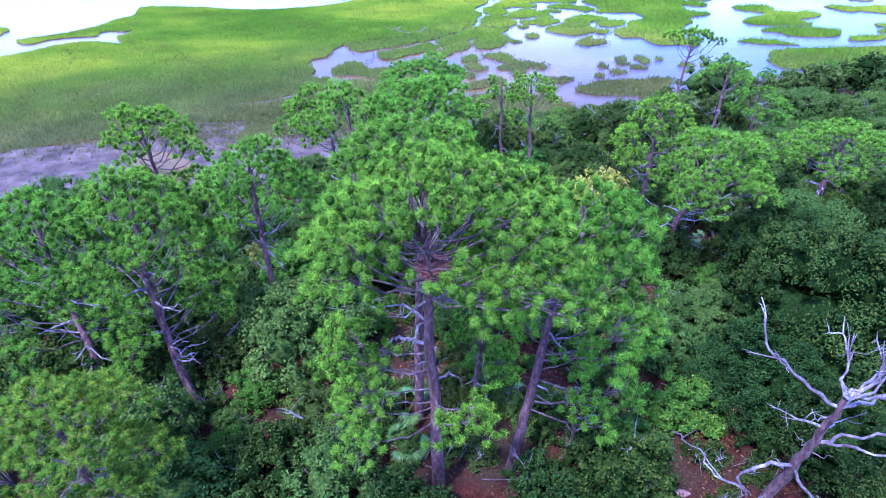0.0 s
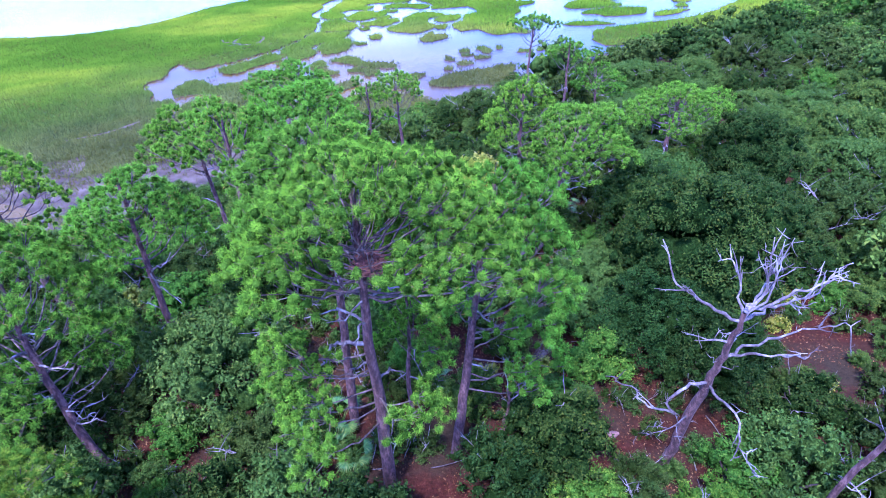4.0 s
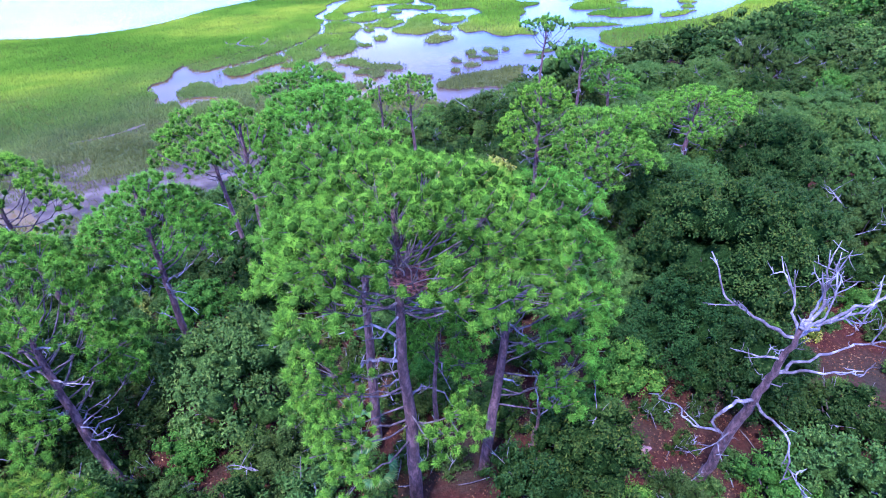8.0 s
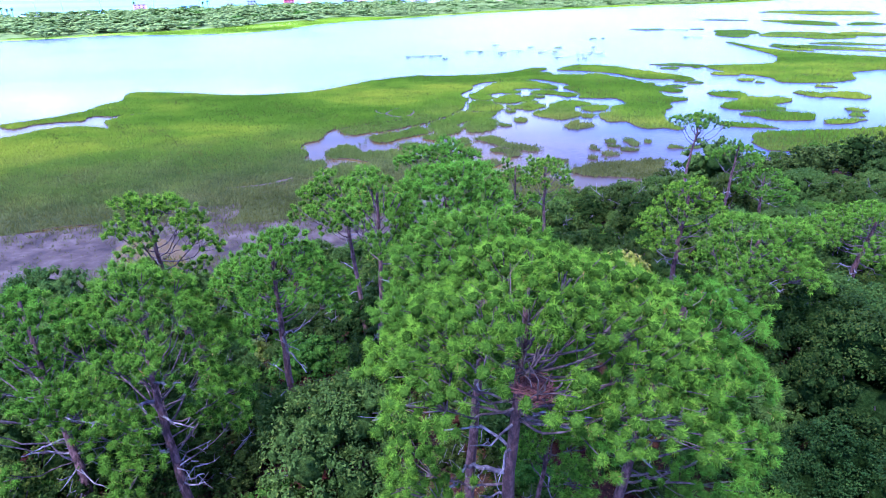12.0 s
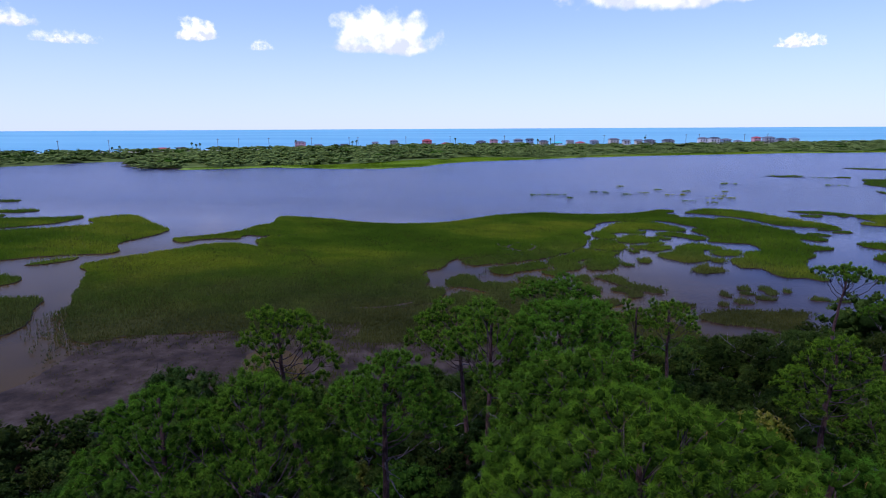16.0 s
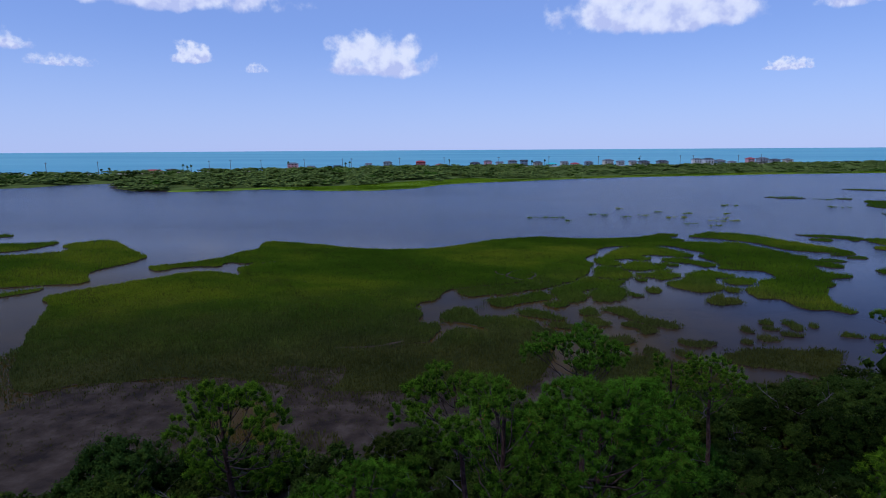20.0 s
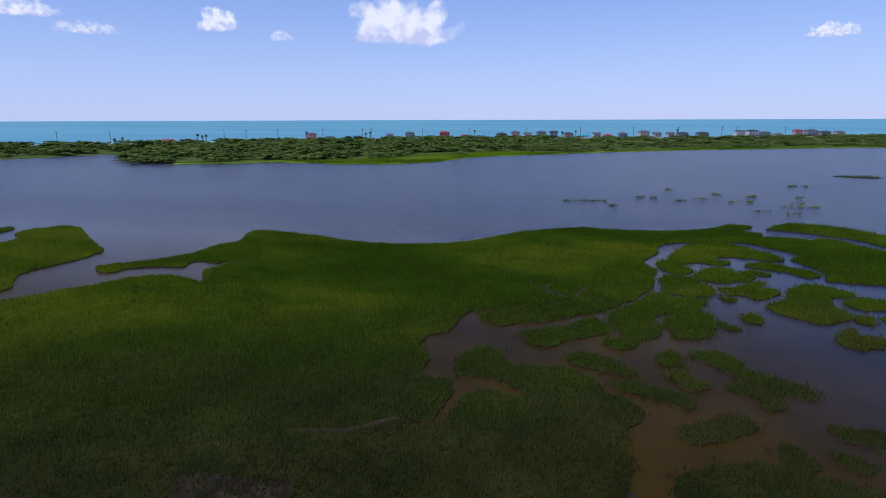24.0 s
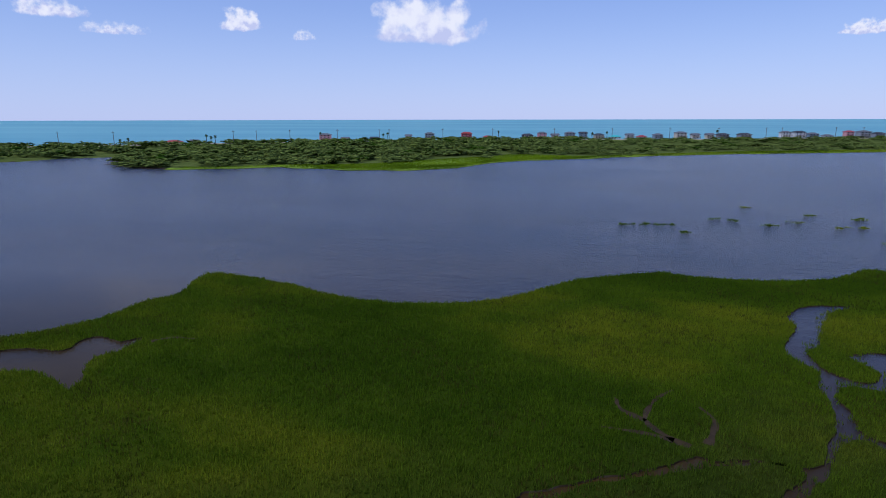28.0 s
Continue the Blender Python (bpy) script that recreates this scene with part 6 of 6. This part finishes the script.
paint("white_trim", (0.78, 0.78, 0.76))
WHITE, PINK, RED = paint("white_paint", (0.75, 0.74, 0.72)), paint("pink_paint", (0.72, 0.36, 0.36)), paint("red_paint", (0.50, 0.06, 0.07))
GREY, BLUE, CREAM, DARK = paint("grey_siding", (0.34, 0.36, 0.38)), paint("blue_siding", (0.28, 0.38, 0.48)), paint("cream_paint", (0.66, 0.60, 0.48)), paint("dark_siding", (0.07, 0.07, 0.09))
SOUTH_HOUSES = (
        (-220, 452, 11, 3, PINK, "grey", "tall pale pink beach house"), (-207, 458, 8, 1, WHITE, "grey", "low white beach house"), (-189, 470, 8, 1, DARK, "dark", "low dark beach house beside palms"),
        (-167, 485, 7, 2, GREY, "grey", "narrow grey beach house"), (-153, 494, 10, 3, GREY, "grey", "tall grey beach house with balconies"), (-128, 511, 11, 3, RED, "red", "bright red three-storey beach house"),
        (-112, 516, 9, 1, PINK, "red", "low salmon beach house"), (-82, 524, 11, 2, DARK, "dark", "dark beach house with a hipped roof"), (-71, 527, 9, 3, PINK, "grey", "pink beach house with white trim"),
        (-61, 530, 8, 2, WHITE, "grey", "small white beach house"), (-50, 533, 10, 3, GREY, "grey", "grey beach house with a steep roof"), (-40, 535, 8, 3, BLUE, "dark", "narrow blue-grey beach house"))
NORTH_HOUSES = (
        (-28, 538, 10, 2, CREAM, "dark", "cream beach house behind dark trees"), (-16, 541, 11, 1, WHITE, "teal", "low white house with a bright teal roof"), (-5, 544, 8, 2, WHITE, "grey", "small white beach house"),
        (4, 546, 9, 1, CREAM, "red", "low cream house with a brown-red roof"), (16, 549, 9, 2, BLUE, "grey", "pale blue wooden beach house"), (33, 554, 11, 3, CREAM, "grey", "cream beach house with a grey hipped roof"),
        (44, 557, 8, 2, WHITE, "grey", "small white beach house"), (55, 562, 8, 2, CREAM, "grey", "small cream beach house"), (65, 566, 11, 2, GREY, "dark", "grey beach house with a broad roof"),
        (82, 575, 12, 2, GREY, "dark", "broad grey beach house"), (114, 588, 10, 3, WHITE, "grey", "white beach house with a hipped roof"), (125, 594, 12, 3, WHITE, "dark", "white beach house with long balconies"),
        (136, 599, 11, 2, BLUE, "grey", "narrow blue-grey beach house"), (148, 604, 9, 1, WHITE, "grey", "low white beach house"), (166, 613, 9, 3, PINK, "red", "tall salmon beach house"),
        (178, 618, 12, 3, GREY, "grey", "large grey beach house"), (191, 625, 11, 2, GREY, "dark", "grey beach house with a dark roof"), (205, 633, 10, 2, CREAM, "grey", "small cream beach house"),
        (-306, 396, 13, 1, CREAM, "red", "long low house with a tan roof"), (-294, 402, 8, 1, WHITE, "grey", "small white house by palms"))
for x, y, width, floors, wall, roof, label in SOUTH_HOUSES + NORTH_HOUSES:
    house(x, y, width, floors, wall, ROOFS[roof], label, hip=0.4 if width < 9 else 3.0, deck=floors > 1, flat=wall is RED and False)


def pole(x, y, height):
    z = ground_at(x, y)
    ob = thing("utility_pole", "thin wooden utility pole with a crossarm", "utility pole", "utility poles", (x, y, z))
    piece("post", mesh_of("post", *tube([(0, 0, -0.3), (0, 0, height / 2), (0, 0, height)], (0.2, 0.17, 0.14), 7), (TIMBER,), None, True), ob)
    bm = bmesh.new()
    box(bm, -1.1, 1.1, -0.08, 0.08, height - 0.9, height - 0.7)
    part("crossarm", bm, TIMBER, ob)


for x in (-372, -345, -320, -262, -250, -232, -205, -180, -174, -140, -105, -60, -18, 24, 60, 96, 108, 150, 172):
    pole(x, float(np.interp(x, SEA_X, SEA_Y)) - 42, 9.0)


def palm(x, y, height, seed):
    rng = np.random.default_rng(seed)
    z = ground_at(x, y)
    ob = thing("palm_tree", "cabbage palm with a round tuft of fronds", "palm tree", "palms", (x, y, z))
    piece("trunk", mesh_of("trunk", *tube(wander(rng, (0, 0, -0.2), (rng.normal(0, 0.3), 0, height), 7, 0.05), np.linspace(0.24, 0.16, 7), 7), (BARK,), None, True), ob)
    v = []
    for _ in range(34):
        d = unit(rng.normal(0, 1, 3) + np.array((0, 0, 0.3)))
        s = unit(np.cross(d, (0, 0, 1.0)))
        a = np.array((0, 0, height))
        v += [a, a + d * 0.7 + s * 0.3, a + d * 1.3 - np.array((0, 0, 0.4)), a + d * 0.7 - s * 0.3]
    piece("fronds", mesh_of("fronds", np.array(v), np.arange(len(v)).reshape(-1, 4), (PALM,)), ob)


for k, (x, y) in enumerate(((-338, 382), (-334, 385), (-289, 408), (-286, 409), (-284, 411), (-223, 450), (-183, 473), (-180, 475), (-104, 518), (-33, 538), (-22, 541), (61, 566))):
    palm(x, y, 4.6 + 0.7 * (k % 3), 300 + k)


# ---- clouds, far out over the ocean ----
def cloud_material(name, seed, soft, aspect):
    m, t = material(name)
    tc = t.nodes.new("ShaderNodeTexCoord")
    mp = t.nodes.new("ShaderNodeMapping")
    mp.inputs["Location"].default_value = (seed * 3.1, seed * 1.7, seed)
    mp.inputs["Scale"].default_value = (aspect, 1, 1)
    t.links.new(tc.outputs["UV"], mp.inputs[0])
    n = node(t, "ShaderNodeTexNoise", Scale=2.6, Detail=9.0, Roughness=0.54)
    t.links.new(mp.outputs[0], n.inputs["Vector"])
    sep = t.nodes.new("ShaderNodeSeparateXYZ")
    t.links.new(tc.outputs["UV"], sep.inputs[0])

    def math_node(op, a, b):
        q = t.nodes.new("ShaderNodeMath")
        q.operation = op
        for slot, v in zip(q.inputs, (a, b)):
            if isinstance(v, bpy.types.NodeSocket):
                t.links.new(v, slot)
            else:
                slot.default_value = v
        return q.outputs[0]
    # a dome over a flat base: 1 in the middle, 0 at the rim
    u = math_node("SUBTRACT", math_node("MULTIPLY", sep.outputs[0], 2.0), 1.0)
    w = math_node("SUBTRACT", sep.outputs[1], 0.22)
    low = math_node("MULTIPLY", math_node("MINIMUM", w, 0.0), 4.9)
    high = math_node("MULTIPLY", math_node("MAXIMUM", w, 0.0), 1.30)
    r2 = math_node("ADD", math_node("MULTIPLY", u, u), math_node("ADD", math_node("MULTIPLY", low, low), math_node("MULTIPLY", high, high)))
    body = math_node("SUBTRACT", 1.0, r2)
    f = math_node("ADD", math_node("MULTIPLY", body, 0.95), math_node("MULTIPLY", math_node("SUBTRACT", n.outputs["Fac"], 0.58), 1.9))
    a = node(t, "ShaderNodeMapRange")
    for slot, v in zip(a.inputs[1:5], (0.10, 0.10 + soft, 0.0, 1.0)):
        slot.default_value = v
    a.interpolation_type = "SMOOTHSTEP"
    t.links.new(f, a.inputs[0])
    billow = node(t, "ShaderNodeTexNoise", Scale=4.0, Detail=3.0, Roughness=0.5)
    t.links.new(mp.outputs[0], billow.inputs["Vector"])
    shade = ramp(t, math_node("ADD", math_node("MULTIPLY", billow.outputs["Fac"], 1.0), math_node("MULTIPLY", sep.outputs[1], 0.35)), (0.48, (0.66, 0.70, 0.90)), (0.62, (0.90, 0.91, 0.98)), (0.74, (1.0, 1.0, 1.0)))
    e = node(t, "ShaderNodeEmission", Strength=CLOUD_GLOW)
    t.links.new(shade, e.inputs[0])
    tr = t.nodes.new("ShaderNodeBsdfTransparent")
    mix = t.nodes.new("ShaderNodeMixShader")
    t.links.new(a.outputs[0], mix.inputs[0])
    t.links.new(tr.outputs[0], mix.inputs[1])
    t.links.new(e.outputs[0], mix.inputs[2])
    finish(t, mix.outputs[0])
    return m


CLOUD_GLOW = 1.12


def cloud(bearing, elevation, width, height, seed, soft=0.35, label="white cumulus cloud over the ocean"):
    """A cloud of the far sky, 4.6 km off: bearing and elevation of its middle and its extent, in degrees."""
    far = 4600
    verts, faces, uvs = [], [], []
    cols, rows = 12, 5
    for r in range(rows + 1):
        for c in range(cols + 1):
            a = radians(bearing + width * (c / cols - 0.5))
            e = radians(elevation + height * (r / rows - 0.5))
            verts.append((far * math.sin(a) * math.cos(e), far * math.cos(a) * math.cos(e), far * math.sin(e)))
            uvs.append((c / cols, r / rows))
    for r in range(rows):
        for c in range(cols):
            q = r * (cols + 1) + c
            faces.append((q, q + 1, q + cols + 2, q + cols + 1))
    me = mesh_of("backdrop_cloud", verts, faces, (cloud_material("cloud", seed, soft, width / height),))
    layer = me.uv_layers.new(name="UVMap")
    layer.data.foreach_set("uv", np.array([uvs[q] for f in faces for q in f], np.float32).ravel())
    ob = new("backdrop_cloud", me)
    ob.visible_shadow = False
    return tagged(ob, label, "cloud", kind="structure")


cloud(-17.4, 9.0, 13.4, 5.2, 1.0, 0.5)
cloud(7.4, 12.8, 22, 6.6, 2.0, 0.5)
cloud(6.0, 16.9, 13, 2.6, 11.0, 0.6)
cloud(-34.0, 8.6, 4.6, 2.4, 3.0, 0.5)
cloud(-38.6, 14.4, 34, 6.0, 4.0, 0.5)
cloud(17.8, 6.9, 4.4, 1.4, 5.0, 0.6)
cloud(-48.2, 8.8, 6.0, 2.2, 6.0, 0.7)
cloud(-44.0, 7.4, 6.4, 1.3, 7.0, 1.0, "thin wispy cloud streak")
cloud(22.0, 12.0, 7.4, 3.0, 8.0, 0.7)
cloud(-28.8, 7.4, 2.8, 1.1, 9.0, 1.1, "thin wispy cloud streak")


# ---- small things in the woods ----
def sticks(rng, centre, count, ring, height, length, thick):
    """A loose heap of sticks laid round in a ring."""
    bits = []
    for _ in range(count):
        a = rng.uniform(0, 6.28)
        r = ring * math.sqrt(rng.uniform(0.15, 1.0))
        p = np.array(centre) + (math.cos(a) * r, math.sin(a) * r, rng.uniform(-0.5, 0.5) * height)
        d = unit(np.array((-math.sin(a), math.cos(a), 0)) + rng.normal(0, 0.45, 3) * (1, 1, 0.5)) * length * rng.uniform(0.5, 1)
        bits.append(tube(np.stack((p - d / 2, p + rng.normal(0, 0.015, 3), p + d / 2)), (thick, thick, thick * 0.6), 4))
    return joined(bits)


NEST_TWIGS = surface("nest_twigs", lambda t: ramp(t, noise_of(t, 12, 4), (0.3, (0.035, 0.012, 0.008)), (0.7, (0.12, 0.042, 0.028))), 0.95)
rng = np.random.default_rng(404)
nest = thing("stick_nest", "bowl of reddish-brown sticks in the fork of the big pine", "nest", at=(-0.5, 10.5, 11.9))
piece("bowl", mesh_of("bowl", *sticks(rng, (0, 0, 0), 190, 0.34, 0.26, 0.46, 0.009), (NEST_TWIGS,), None, True), nest)
piece("lining", mesh_of("lining", *sticks(rng, (0, 0, 0.12), 90, 0.18, 0.08, 0.26, 0.008), (NEST_TWIGS,), None, True), nest, "dry brown needles lining the bowl")


def palmetto(x, y, size, seed):
    """A saw palmetto: fans of narrow blades on bent stalks."""
    rng = np.random.default_rng(seed)
    ob = thing("palmetto", "low yellow-green palmetto with fan-shaped fronds", "palmetto", "palmettos", (x, y, ground_at(x, y)))
    for _ in range(9):
        a, lift = rng.uniform(0, 6.28), rng.uniform(0.5, 1.1)
        out = np.array((math.cos(a), math.sin(a), 0))
        tip = (out * 0.7 + np.array((0, 0, lift))) * size
        v, f = tube(np.stack((np.zeros(3), tip * 0.55 + np.array((0, 0, 0.1)), tip)), (0.016, 0.013, 0.01), 4)
        n, side = len(v), np.cross(out, (0, 0, 1.0))
        blades = []
        for q in range(15):
            b = (q - 7) * 0.19
            d = unit(out * math.cos(b) + side * math.sin(b) + np.array((0, 0, 0.25))) * size * 0.6
            w = unit(np.cross(d, (0.1, 0.2, 1.0))) * 0.028
            blades += [tip, tip + d * 0.5 + w, tip + d - np.array((0, 0, 0.12)), tip + d * 0.5 - w]
        frond = piece("frond", mesh_of("frond", np.array(blades), np.arange(len(blades)).reshape(-1, 4), (PALM,)), ob)
        piece("stalk", mesh_of("stalk", v, f, (PALM,), None, True), frond)


for k, (x, y, size) in enumerate(((-2.7, 14.3, 1.0), (-3.3, 15.0, 0.8), (-2.1, 15.2, 0.8), (-1.9, 13.6, 0.7), (10.9, 26.6, 0.9), (11.6, 27.2, 0.8), (2.2, 15.6, 0.7))):
    palmetto(x, y, size, 500 + k)

LOG_WOOD = surface("rotten_log", lambda t: ramp(t, noise_of(t, 5, 6, 0.7, stretch=(0.3, 1, 1)), (0.3, (0.04, 0.018, 0.014)), (0.7, (0.17, 0.085, 0.065))), 0.95, lambda t: bump(t, noise_of(t, 12, 6, 0.7, stretch=(0.2, 1, 1)), 0.9, 0.04))
log = thing("fallen_log", "short dark rotten log on red leaf litter", "log", at=(6.5, 12.1, ground_at(6.5, 12.1) + 0.1))
piece("trunk", mesh_of("trunk", *tube(wander(rng, (-0.75, -0.05, 0), (0.75, 0.1, 0.03), 9, 0.02), (0.05, 0.15, 0.16, 0.15, 0.16, 0.15, 0.14, 0.13, 0.04), 10), (LOG_WOOD,), None, True), log)
piece("stub", mesh_of("stub", *tube(np.array(((0.2, 0, 0.1), (0.25, -0.12, 0.2), (0.3, -0.2, 0.32))), (0.05, 0.04, 0.02), 6), (LOG_WOOD,), None, True), log)

# fallen twigs and pale dead brush on the forest floor
bits = []
for _ in range(260):
    x, y = rng.uniform(-12, 20), rng.uniform(6, 28)
    z = ground_at(x, y) + 0.04
    a, l = rng.uniform(0, 6.28), rng.uniform(0.3, 1.3)
    p = np.array((x, y, z))
    e = p + np.array((math.cos(a) * l, math.sin(a) * l, rng.uniform(0, 0.25)))
    bits.append(tube(wander(rng, p, e, 4, 0.05), (0.022, 0.02, 0.014, 0.008), 4))
tagged(new("fallen_twigs", mesh_of("fallen_twigs", *joined(bits), (DEADWOOD,), None, True)), "pale fallen twigs scattered over the leaf litter", "twigs", kind="stuff")

# loose dry leaves and pine straw on the forest floor
DRY_LEAF = foliage("dry_leaves", (0.055, 0.018, 0.008), (0.125, 0.045, 0.020), (0.230, 0.120, 0.060), 0.5, 0.1, 0.9, 0.02)
count = 60000
x, y = rng.uniform(-13, 22, count), rng.uniform(6, 30, count)
thick = wiggle(x, y, 2.3, 1.1) + 0.6 * wiggle(x, y, 0.9, 2.7)
x, y = x[thick > -0.5], y[thick > -0.5]
p = np.stack((x, y, land(x, y) + 0.015 + 0.02 * rng.random(len(x))), -1)
v = leaf_tris(rng, p, np.zeros_like(p) + (0, 0, 1.0), 0.045)
tagged(new("leaf_scatter", mesh_of("leaf_scatter", v, np.arange(len(v)).reshape(-1, 3), (DRY_LEAF,))), "rust-brown dry leaves scattered over the forest floor", "dry leaves", kind="stuff")
